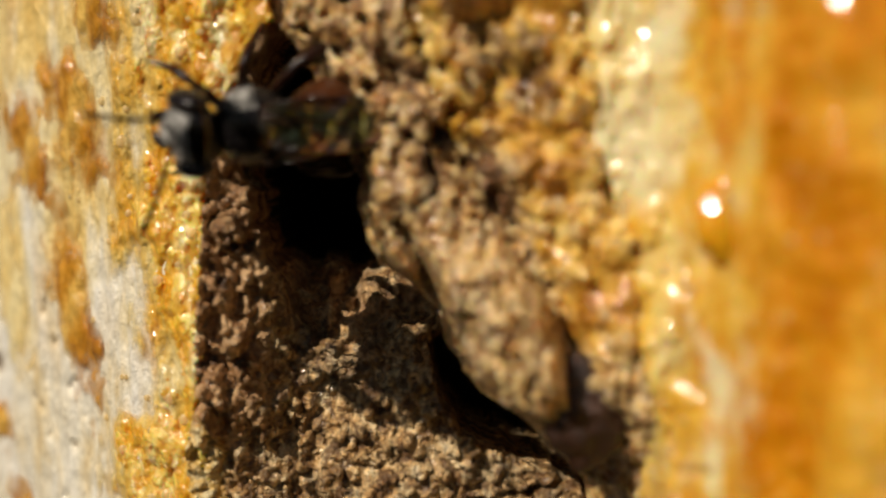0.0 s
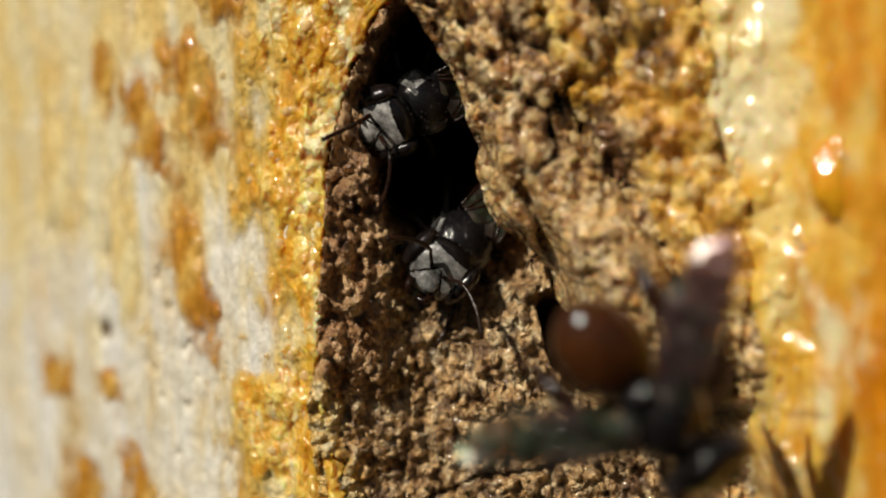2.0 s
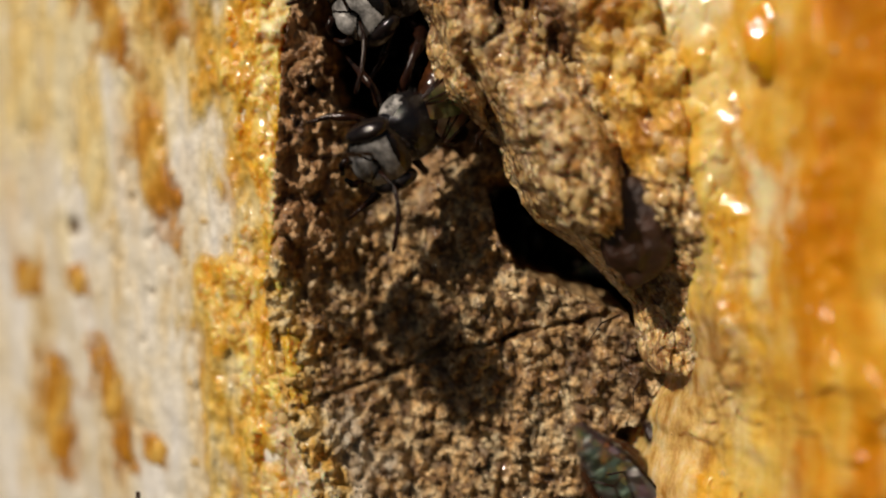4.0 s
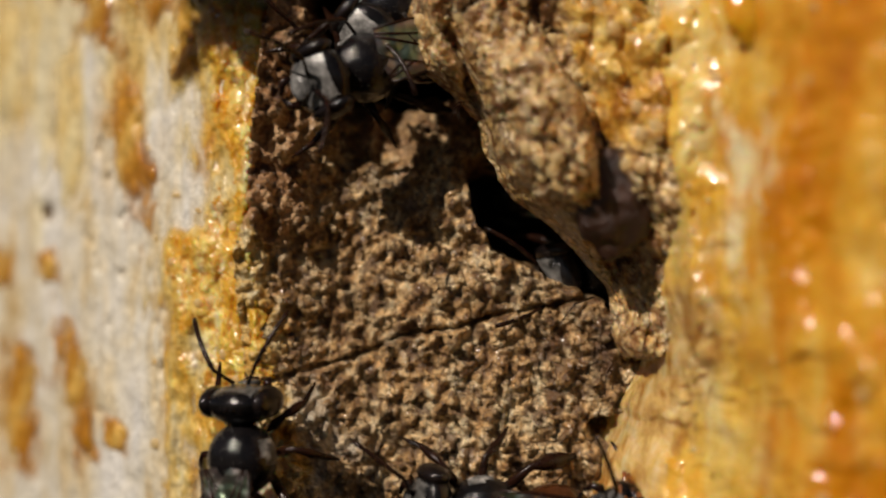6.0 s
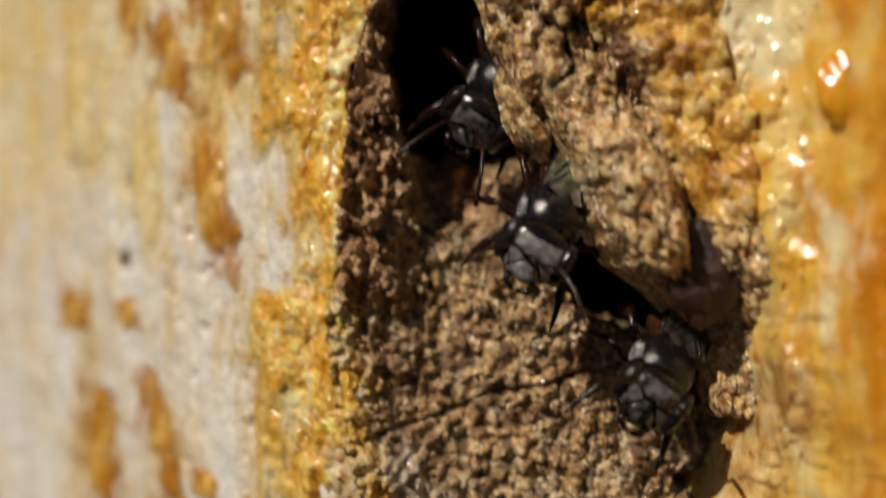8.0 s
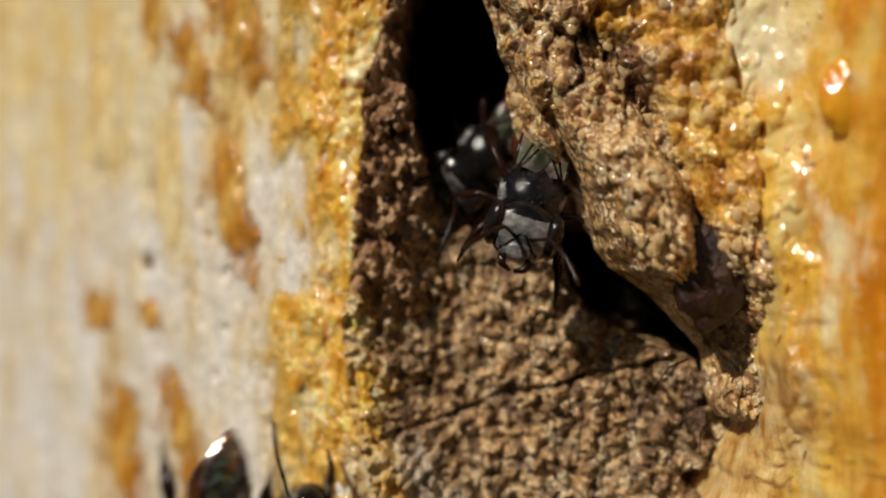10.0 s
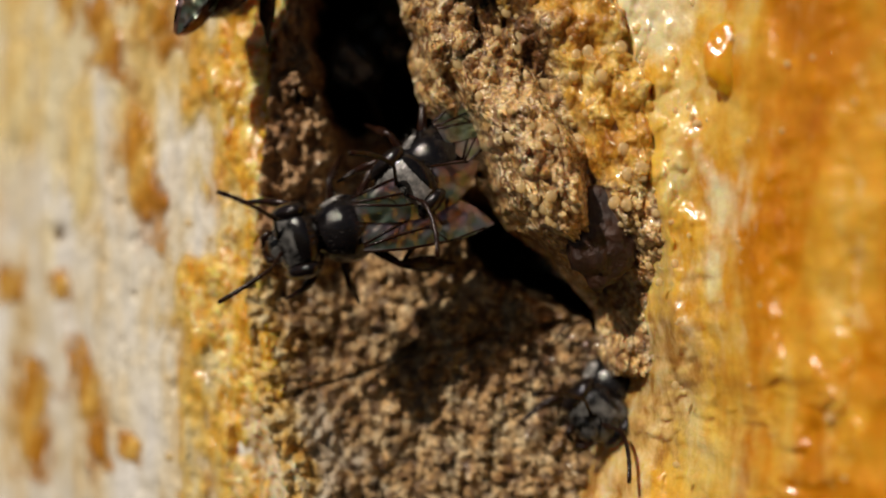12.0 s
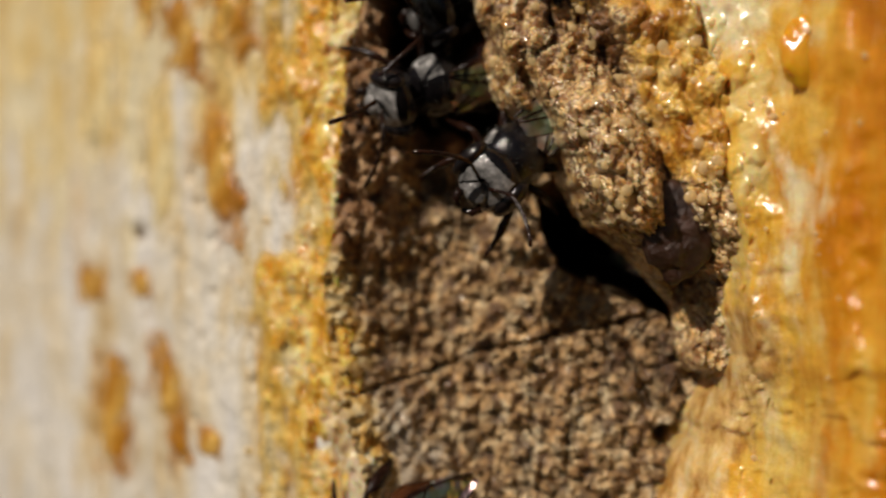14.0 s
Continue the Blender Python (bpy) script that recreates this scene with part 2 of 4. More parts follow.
BEE_BLACK = surface("bee_cuticle", [(0.3, (0.004, 0.0035, 0.0035)), (0.7, (0.012, 0.010, 0.010))], 4.0, (1, 1, 1), 0.11, 5.0, 0.022, spec=0.5)
BEE_FUZZ = surface("bee_thorax_cuticle", [(0.3, (0.004, 0.0035, 0.004)), (0.7, (0.016, 0.014, 0.015))], 4.0, (1, 1, 1), 0.11, 5.0, 0.035, spec=0.5)
BEE_BROWN = surface("bee_abdomen_cuticle", [(0.3, (0.014, 0.006, 0.003)), (0.65, (0.085, 0.028, 0.009))], 2.0, (1, 1, 1), 0.12, 12.0, 0.004, spec=0.45)
BEE_FACE = surface("bee_face_hair", [(0.40, (0.010, 0.0098, 0.0095)), (0.62, (0.17, 0.167, 0.16))], 2.6, (1, 1, 1), 0.18, 8.0, 0.02, spec=0.6)
BEE_GREY_FACE = surface("bee_grey_face_hair", [(0.36, (0.05, 0.049, 0.0475)), (0.60, (0.34, 0.335, 0.325))], 2.0, (1, 1, 1), 0.24, 8.0, 0.02, spec=0.6)
BEE_PALE_FACE = surface("bee_pale_face_hair", [(0.36, (0.10, 0.098, 0.095)), (0.60, (0.56, 0.55, 0.53))], 2.0, (1, 1, 1), 0.24, 8.0, 0.02, spec=0.6)
BEE_PALE = surface("bee_side_down", [(0.42, (0.03, 0.029, 0.028)), (0.62, (0.52, 0.51, 0.49))], 4.0, (1, 1, 1), 0.6, 20.0, 0.03)
BEE_DOWN = surface("bee_down", [(0.3, (0.02, 0.017, 0.015)), (0.7, (0.10, 0.09, 0.08))], 3.0, (1, 1, 1), 0.5, 30.0, 0.0)
BEE_EYE = surface("bee_eye", [(0.3, (0.006, 0.005, 0.005)), (0.7, (0.018, 0.012, 0.011))], 6.0, (1, 1, 1), 0.12, 60.0, 0.004)
BEE_LEG = surface("bee_leg", [(0.3, (0.004, 0.003, 0.003)), (0.7, (0.035, 0.012, 0.006))], 3.0, (1, 1, 1), 0.20, 30.0, 0.006, spec=0.3)


def wing_material():
    mat, nodes, links, shader = material("bee_wing")
    vec = coords(nodes, links)
    film = noise_node(nodes, links, vec, 0.9, 2)
    links.new(ramp(nodes, links, film, [(0.32, (0.80, 0.66, 0.46)), (0.42, (0.55, 0.80, 0.58)), (0.50, (0.95, 0.93, 0.88)), (0.58, (0.92, 0.62, 0.70)), (0.70, (0.95, 0.88, 0.72))]), shader.inputs["Base Color"])
    shader.inputs["Roughness"].default_value = 0.28
    shader.inputs["Metallic"].default_value = 0.9
    relief(nodes, links, shader, noise_node(nodes, links, vec, 2.6, 1.0), 0.24)
    clear = nodes.new("ShaderNodeBsdfTransparent")
    clear.inputs["Color"].default_value = (0.44, 0.30, 0.18, 1)
    mix = nodes.new("ShaderNodeMixShader")
    mix.inputs[0].default_value = 0.36
    links.new(clear.outputs[0], mix.inputs[1])
    links.new(shader.outputs[0], mix.inputs[2])
    links.new(mix.outputs[0], nodes["Material Output"].inputs["Surface"])
    return mat


BEE_WING = wing_material()


# ---- mesh helpers ----
def part(name, verts, faces, mats, parent=None, label="", at=(0, 0, 0), slots=None, cover=None):
    """One smooth mesh object; vertices in mm about the place at, which is in mm too."""
    mesh = bpy.data.meshes.new(name)
    mesh.from_pydata([(v[0] * MM, v[1] * MM, v[2] * MM) for v in verts], [], faces)
    for m in mats if isinstance(mats, (list, tuple)) else [mats]:
        mesh.materials.append(m)
    mesh.polygons.foreach_set("use_smooth", [True] * len(mesh.polygons))
    if slots is not None:
        mesh.polygons.foreach_set("material_index", [int(s) for s in slots])
    if cover is not None:
        for key, values in cover.items():
            mesh.attributes.new(key, "FLOAT", "POINT").data.foreach_set("value", [float(c) for c in np.ravel(values)])
    mesh.update()
    ob = new(name, mesh)
    ob.location = Vector(at) * MM
    if parent:
        ob.parent = parent
    if label:
        tagged(ob, label=label)
    return ob


def sheet(name, x, y, z, mats, backing=None, slots=None, at=(0, 0, 0), parent=None, label="", cover=None):
    """A surface from three grids; backing: a rim that runs back to that depth and a closed rear, so that the sheet is solid."""
    if backing is not None:
        x, y, z = (np.pad(g, 1, mode="edge") for g in (x, y, z))
        for rim in (np.s_[0, :], np.s_[-1, :], np.s_[:, 0], np.s_[:, -1]):
            y[rim] = np.maximum(backing, y[rim] + 0.3)
        if slots is not None:
            slots = np.pad(slots, 1, mode="edge")
        if cover is not None:
            cover = {key: np.pad(np.broadcast_to(values, x[1:-1, 1:-1].shape), 1, mode="edge") for key, values in cover.items()}
    n, m = x.shape
    verts = np.stack([x, y, z], -1).reshape(-1, 3) - np.array(at)
    idx = np.arange(n * m).reshape(n, m)
    faces = np.stack([idx[:-1, :-1], idx[:-1, 1:], idx[1:, 1:], idx[1:, :-1]], -1).reshape(-1, 4).tolist()
    verts = verts.tolist()
    if backing is not None:
        ring = [*idx[0, :], *idx[1:, -1], *idx[-1, -2::-1], *idx[-2:0:-1, 0]]
        faces.append([int(i) for i in ring])
        if slots is not None:
            slots = np.append(slots.ravel(), 0)
    return part(name, verts, faces, mats, parent, label, at, None if slots is None else np.ravel(slots), cover)


def along(points, v):
    """Piecewise line through (key, value) pairs."""
    k, w = zip(*sorted(points))
    return np.interp(v, k, w)


# ---- the plan: depths (y) and edges of the nest entrance, in mm ----
RECESS_EDGE = [(14, -1.5), (10.5, -1.1), (9.2, -0.8), (8.8, -1.3), (8, -1.72), (7, -2.16), (6, -2.47), (5, -2.7), (4, -2.78), (3.2, -2.82), (2.2, -2.95),
               (1.4, -3.05), (0.3, -3.1), (-0.3, -3.0), (-1.3, -2.8), (-3.6, -2.5), (-6.2, -1.65), (-9, -1.7)]
RIDGE_EDGE = [(14, -1.6), (11, -0.9), (9.4, -0.4), (8.9, -0.45), (8.2, -0.05), (7.2, 0.62), (6.2, 0.92), (5.4, 1.15), (4.8, 1.08), (4.2, 1.24), (3.6, 1.6), (3.05, 2.25),
              (2.5, 2.8), (2.0, 2.85), (1.2, 3.25), (0.6, 3.66), (0.0, 4.5), (-0.55, 5.1), (-1.48, 5.9), (-1.8, 6.0), (-2.6, 6.05), (-3.2, 6.3), (-3.6, 6.6), (-4.2, 6.5), (-5.4, 6.0), (-7.3, 5.4), (-9, 5.1)]
RIDGE_END = [(14, 4.6), (10, 5.4), (8, 5.9), (6, 6.1), (4, 6.65), (1.2, 6.8), (-0.8, 7.1), (-2.4, 7.2), (-3.0, 7.15), (-3.5, 7.0), (-4.2, 6.65), (-5.6, 6.05), (-7.3, 5.5), (-9, 5.2)]
CRACK = [(-2.6, -3.9), (-2.1, -3.82), (-0.87, -3.51), (0.06, -3.2), (0.99, -2.73), (2.08, -2.58), (3.17, -2.26), (4.89, -1.87), (6.2, -1.6)]
CRACK_FAINT = [(-2.2, -2.83), (-1.49, -2.58), (0.06, -2.19)]
TRUNK_DEPTH = [(-34, 37), (-22, 23), (-12, 11.5), (-9, 7.8), (-6.3, 5.0), (-5, 3.3), (-3, 1.7), (-1, 0.8), (1, 0.3)]
RIGHT_DEPTH = [(4, -1.6), (6.5, -2.6), (7.5, -3.2), (8.0, -3.7), (8.3, -4.3), (8.8, -5.5), (12, -10.0), (20, -18.0)]


def ridge_end(z):
    return along(RIDGE_END, z) + 0.25 * fbm(z * 0.55, z * 0 + 7.5, 108, 4, 0.5)


def trunk_depth(x, z):
    broad = 0.35 * fbm(x * 0.35, z * 0.10, 3, 3) + 0.22 * fbm(x * 1.3, z * 0.16, 11, 3)
    return along(TRUNK_DEPTH, x) + broad


def panel_depth(x, z):
    return 2.25 - 0.33 * np.minimum(x, 2.0) - 0.10 * np.maximum(x - 2.0, 0) + 0.15 * fbm(x * 0.5, z * 0.5, 21, 3)


# ---- structure ----
def build_trunk():
    zs, us = np.arange(-10, 14.01, 0.09), np.linspace(0, 1, 250)
    z, u = np.meshgrid(zs, us, indexing="ij")
    edge = along(RECESS_EDGE, z) + 0.12 * fbm(z * 1.3, z * 0 + 4.5, 31, 3)
    x = -32 + (edge + 32) * u**0.5
    y = trunk_depth(x, z)
    y += 0.10 * fbm(x * 2.2, z * 1.0, 41, 5) - 0.05 * step(0.3, 0.6, smooth_noise(x * 2.5, z * 0.6, 47))
    spots = [(-12, 3.6, 0.28), (-9.5, 2.85, 0.26), (-9.9, 0.5, 0.24), (-5.4, -3.8, 0.14), (-8.1, -6.3, 0.22), (-5.6, -2.6, 0.12), (-7.4, 1.4, 0.12), (-8.3, -0.2, 0.1), (-6.9, -1.3, 0.1), (-7.7, -5.2, 0.13)]
    rng = random.Random(3)
    spots += [(rng.uniform(-8.5, -5.2), rng.uniform(-5.5, 2.5), rng.uniform(0.05, 0.10)) for _ in range(16)]
    pits = np.zeros(x.shape)
    for px, pz, size in spots:
        pits += (1.0 if size > 0.18 else 0.5) * np.exp(-(((x - px) / size) ** 2 + ((z - pz) / (size * 1.3)) ** 2))
    y += 0.40 * pits
    yellow = 0.75 * step(-2.5, 5.5, z + 2.5 * fbm(x * 0.35, z * 0.12, 49, 3)) + 0.5 * fbm(x * 0.9, z * 0.12, 50, 4) - 0.12
    sheet("wall_trunk", x, y, z, PALE_WOOD, backing=44.0, cover={"yellow": yellow, "pits": 0.7 * pits})
    tagged(bpy.data.objects["wall_trunk"], "pale cream weathered wood of the trunk, streaked with resin", "tree trunk", kind="structure")

    # amber border along the edge of the recess, rounded over into it
    us = np.linspace(0, 1, 105)
    z, u = np.meshgrid(np.arange(-9.5, 13.5, 0.07), us, indexing="ij")
    edge = along(RECESS_EDGE, z) + (0.20 + 0.25 * step(0.5, -1.0, z)) * fbm(z * 1.3, z * 0 + 4.5, 31, 6, 0.7) + 0.04
    s = u * 5.4 - 4.2
    roll = 0.25 - 0.17 * step(3.0, 5.0, z)
    x = edge + np.minimum(s, roll * (1 - np.exp(-np.maximum(s, 0) / roll)))
    inner = along([(14, -4.5), (10.2, -4.6), (8, -4.5), (6, -4.2), (4.5, -4.8), (3, -4.5), (1.2, -3.9), (0, -4.0), (-0.5, -5.1), (-2.5, -5.0), (-4.2, -4.7), (-9, -4.6)], z)
    inner = inner + 0.35 * fbm(z * 0.9, z * 0 + 9.5, 61, 4)
    cover = step(-0.9, 0.7, x - inner + 1.5 * fbm(x * 1.1, z * 0.45, 63, 5))
    b1, _, bead_pick = cells(x * 3.2, z * 2.2, 64)
    lump = 0.30 * fbm(x * 2.2, z * 1.0, 67, 5, 0.6) + 0.16 * bead_pick * np.sqrt(np.clip(1 - (b1 / 0.7) ** 2, 0, 1)) + 0.25 * fbm(x * 0.9, z * 0.35, 68, 2)
    y = trunk_depth(x, z) - 0.02 - cover * (0.14 + 0.8 * lump) + np.maximum(s, 0) * 2.6
    kinds = np.where(cover > 0.97, 1, 0)
    crumbs = 0.9 * step(-3.2, -4.8, z + 0.7 * fbm(x * 1.1, z * 1.1, 69, 3)) * step(-1.8, -0.4, x - edge + 0.9 * fbm(x * 1.6, z * 1.6, 70, 3))
    sheet("resin_border", x, y, z, [RESIN_FILM, RESIN], slots=kinds[:-1, :-1], cover={"cover": cover, "crumbs": crumbs})
    tagged(bpy.data.objects["resin_border"], "lumpy yellow amber resin band along the nest opening", "resin", kind="structure")


def build_panel():
    z, x = np.meshgrid(np.arange(-9, 10.2, 0.055), np.arange(-3.9, 7.6, 0.055), indexing="ij")
    wx, wz = x + 0.16 * fbm(x * 2, z * 2, 71, 2), z + 0.16 * fbm(x * 2, z * 2, 72, 2)
    f1, f2, pick = cells(wx * 3.0, wz * 2.5, 73)
    g1, g2, pick2 = cells(wx * 7.5, wz * 6.5, 74)
    chips = (0.36 * pick + 0.03) * step(0.8, 0.1, f1) + 0.17 * step(0.75, 0.1, g1) * pick2
    y = panel_depth(x, z) - chips + 0.14 * fbm(x * 5, z * 4, 75, 4) + 0.22 * fbm(x * 1.1, z * 1.0, 76, 3)
    # knobbly flank under the amber edge, deeper towards the opening
    edge = along(RECESS_EDGE, z)
    run = x - edge
    bare = step(-1.2, 0.6, z)
    near = step(2.6 + 0.6 * bare, 1.2 * bare, run)
    lip = along(TRUNK_DEPTH, edge) - 0.05 - 0.22 * step(-0.8, 1.0, z) + 0.6 * step(5.5, 8.0, z)
    y = y * (1 - near) + (lip + (y - panel_depth(x, z))) * near
    flank = step(-1.0, 0.3, z + 0.5 * fbm(x, z, 70, 3)) * step(2.2, 1.3, run + 0.5 * fbm(x * 1.2, z * 0.8, 69, 3))
    c1, _, pick3 = cells(wx * 1.7, wz * 1.25, 82)
    knob = np.sqrt(np.clip(1 - (c1 / 0.75) ** 2, 0, 1)) * (0.1 + 0.9 * pick3)
    y += flank * (0.12 - 0.75 * knob + 0.25 * fbm(x * 2.5, z * 0.7, 77, 4))
    y += 0.30 * step(-1.6, 1.6, z) * step(-1.0, 2.5, run)
    # the opening: its side falls away steeply, its crumbly floor runs down into the dark
    hole_left = along([(9.5, -0.4), (8.6, -0.8), (7.8, -1.2), (6.8, -1.5), (5.6, -1.5), (4.6, -1.3), (3.6, -1.0), (2.4, -0.95), (1.6, -0.8)], z)
    hole_left = hole_left + 0.25 * fbm(x * 1.8, z * 1.8, 79, 3)
    sill = along([(-1.6, 1.2), (-0.6, 1.5), (0.1, 1.5), (0.8, 1.0), (1.4, 1.3), (2.7, 1.5), (5.0, 2.0)], x) + 0.55 * fbm(x * 1.2, z * 1.2, 80, 4)
    up = z - sill
    side = step(-0.25, 0.55, x - hole_left) * step(9.25, 8.6, z)
    fall = side * (1.2 * step(-0.3, 1.2, up) + 1.6 * step(0.9, 2.4, up) + 7.0 * step(1.9, 3.1, up))
    y += fall
    torn = 4 * side * (1 - side) * step(1.0, 2.5, up)
    x = x + torn * (0.25 * fbm(z * 2.2, y * 0.8, 87, 4) - 0.1)
    # narrow hollow under the ridge's low end; it doubles as the ridge's dark shadow
    under = along([(2.5, 1.6), (2.7, 0.55), (2.85, 0.05), (3.45, -0.70), (4.3, -1.05), (5.36, -1.45), (6.3, -2.05), (7.6, -2.5)], x)
    hollow = step(-0.15, 0.30, z - under + 0.22 * fbm(x * 1.5, z * 1.5, 84, 4)) * step(2.2, 3.0, x + 0.35 * fbm(x * 1.5, z * 1.5, 66, 3)) * step(2.0, 0.8, z)
    y += 6.0 * hollow * (1 - step(0.5, 3.0, fall))
    # pocket in the lower corner
    y += 1.6 * step(0.75, 0.2, np.hypot((x - 6.1) / 0.9, (z + 5.0) / 0.55))
    for points, width, deep in ((CRACK, 0.055, 0.42), (CRACK_FAINT, 0.07, 0.15)):
        line = along(points, x) + 0.07 * fbm(x * 3, x * 0 + 2.5, 81, 3)
        ends = step(points[0][0] - 0.2, points[0][0] + 0.3, x) * step(points[-1][0] + 0.2, points[-1][0] - 0.3, x)
        y += deep * ends * np.exp(-(((z - line) / (width * (0.7 + 0.8 * lattice(np.floor(x * 2), x * 0, 83)))) ** 2))
    y -= 0.10 * step(0, -0.15, z - along(CRACK, x))
    y = np.where(x < edge + 0.12 * bare - 0.45 * (1 - bare), np.maximum(y, along(TRUNK_DEPTH, x) + 1.2), y)
    ragged = 1.2 * fbm(x * 0.8, z * 0.8, 85, 3)
    pale = 0.75 * step(2.6, 0.2, run + ragged) * step(-3.0, -4.6, z + 0.6 * fbm(x, z, 86, 2))
    glaze = 0.85 * step(1.0, -0.1, run + 0.5 * ragged) * step(0.6, -0.8, z)
    # faces deep in the opening and the hollow are coloured as black shade
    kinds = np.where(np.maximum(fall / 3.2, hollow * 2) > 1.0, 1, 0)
    # deeper red-brown on the flank, beside the edge and down the opening
    deep_brown = 0.62 * flank + 0.40 * step(0.0, 1.6, fall) + 0.5 * step(1.6, 0.2, run) * step(-1.6, 0.4, z) + 0.45 * smooth_noise(x * 0.55, z * 0.7, 68)
    ob = sheet("wall_recess", x, y, z, [BROWN_WOOD, CAVITY_SHADE], backing=16.0, slots=kinds[:-1, :-1], cover={"deep_brown": deep_brown, "pale": pale, "glaze": glaze})
    tagged(ob, "crumbled brown wood round the dark nest hole, with a long crack", "wood", kind="structure")


def build_ridge():
    z, v = np.meshgrid(np.arange(-9, 13.5, 0.05), np.linspace(0, 1, 200), indexing="ij")
    left = along(RIDGE_EDGE, z) + 0.10 * fbm(z * 1.6, z * 0 + 1.5, 91, 3)
    right = ridge_end(z) + 0.45
    # from the hidden underside, round the lip, over the crest and down to the resin beside it
    lip = 0.22
    w = np.clip((v - lip) / (1 - lip), 0, 1)
    under = np.clip(1 - v / lip, 0, 1)
    wide = right - left
    x = np.where(v > lip, left + wide * w, left + np.minimum(1.6, wide * 0.6) * under**1.5)
    front = 0.45 - 3.4 * w ** 0.8 * np.clip(wide / 3.5, 0.6, 1.0)
    front = front * step(-5.5, -1.5, z) + (1 - step(-5.5, -1.5, z)) * (0.0 - 2.6 * w**0.7)
    y = np.where(v > lip, front, 0.45 + 3.0 * under)
    # noise runs along the skin, so that it is not drawn out round the lip
    skin = np.cumsum(np.hypot(np.diff(x, axis=1, prepend=x[:, :1]), np.diff(y, axis=1, prepend=y[:, :1])), axis=1)
    taper = step(0.0, 0.12, w)

    def lobe(cx, cz, rx, rz, turn, high):
        c, s = math.cos(radians(turn)), math.sin(radians(turn))
        a, b = ((x - cx) * c + (z - cz) * s) / rx, (-(x - cx) * s + (z - cz) * c) / rz
        return high * np.exp(-(a * a + b * b) ** 1.4)

    body = lobe(1.95, 4.4, 0.95, 1.2, 0, 1.0) + lobe(3.9, 2.2, 1.2, 2.1, 27, 1.8) + lobe(1.5, 6.3, 0.8, 1.0, 10, 0.45) + lobe(0.6, 8.2, 0.8, 1.3, 20, 0.4)
    body += lobe(4.9, 0.2, 0.8, 0.9, 0, 0.5) - lobe(3.5, 5.4, 0.3, 1.3, 28, 0.3) + lobe(2.9, 9.8, 1.0, 1.0, 0, 0.5)
    seam_at, band_at = along([(4.6, 2.0), (3.97, 2.25), (2.92, 2.7), (2.3, 2.75)], z), along([(6.5, 3.4), (5.04, 4.1), (2.94, 5.1), (0.95, 5.75), (-1.2, 6.3)], z)
    seam = np.exp(-(((x - seam_at) / 0.20) ** 2)) * step(2.3, 2.9, z) * step(4.8, 4.2, z)
    band = np.exp(-(((x - band_at) / 0.33) ** 2)) * step(-1.6, -0.8, z) * step(7.0, 5.5, z)
    body -= 1.5 * seam + 0.85 * band
    y -= body * taper
    p, q = skin + left * 0.6, z
    wx, wz = p + 0.10 * fbm(p * 2.5, q * 2.5, 92, 2), q + 0.10 * fbm(p * 2.5, q * 2.5, 93, 2)
    f1, f2, pick = cells(wx * 1.25, wz * 1.05, 94)
    m1, m2, pick1 = cells(wx * 2.6, wz * 2.4, 99)
    g1, g2, pick2 = cells(wx * 6.0, wz * 6.0, 95)
    dome = np.sqrt(np.clip(1 - (f1 / 0.85) ** 2, 0, 1)) * (0.25 + 0.5 * pick)
    knob = np.sqrt(np.clip(1 - (m1 / 0.72) ** 2, 0, 1)) * (0.08 + 0.42 * pick1)
    resin = step(0.50, 0.70, w + 0.12 * fbm(x * 0.8, z * 0.8, 96, 3)) * step(1.0, 3.5, z + 0.5 * w)
    worms = 0.16 * (0.35 - np.abs(smooth_noise(p * 3.2, q * 3.2, 88))) + 0.12 * (0.3 - np.abs(smooth_noise(p * 6.5, q * 6.5, 89)))
    rough = (0.75 + 0.5 * step(4.5, 6.0, z)) * dome + 0.60 * knob - 0.25 + (0.20 - 0.08 * step(4.5, 6.0, z)) * pick2 * np.sqrt(np.clip(1 - (g1 / 0.7) ** 2, 0, 1)) + 0.04 * fbm(p * 4, q * 4, 97, 3) + 0.8 * worms
    h1, _, pick4 = cells(wx * 1.9, wz * 1.9, 118)
    pit = step(0.36, 0.14, h1) * (pick4 > 0.62) * step(4.0, 5.5, z) * step(0.55, 0.40, w)
    rough = rough - 0.5 * pit
    soft = 0.55 * (0.6 - f1) + 0.40 * (0.5 - m1) * pick1 + 0.20 * fbm(p * 2, q * 1.4, 98, 4)
    y -= (rough * (1 - resin) + soft * resin) * (0.35 + 0.65 * taper)
    x = x - 0.10 * (rough - 0.1) * np.where(v < lip + 0.08, 1, 0)
    fade = step(0.84, 1.0, w + 0.10 * fbm(p * 1.5, q * 1.5, 109, 3))
    y = y * (1 - fade) + (along(RIGHT_DEPTH, x) + 0.35 + wall_drop(x, z, right - 0.45)) * fade
    y += 5.0 * step(-2.9, -3.9, z + 0.4 * fbm(p * 1.5, q * 1.5, 67, 3))
    patchy = fbm(x * 0.9, z * 0.9, 90, 4)
    wave = w + 0.07 * fbm(x * 1.3, z * 0.9, 106, 3)
    high = step(4.3, 5.6, z)

    def stripe(at, wide):
        return np.exp(-(((wave - at) / wide) ** 2))

    # brown blotches, with crevice shade painted along seam, cell borders, pits and end crease
    stain_and_shade = lobe(3.6, 5.5, 0.5, 1.5, 28, 0.5) - lobe(3.9, 1.8, 1.25, 2.3, 27, 0.75) + 0.9 * seam + 0.75 * band
    stain_and_shade += (0.45 * step(0.16, 0.0, f2 - f1) + 0.25 * step(0.14, 0.0, m2 - m1)) * (1 - resin)
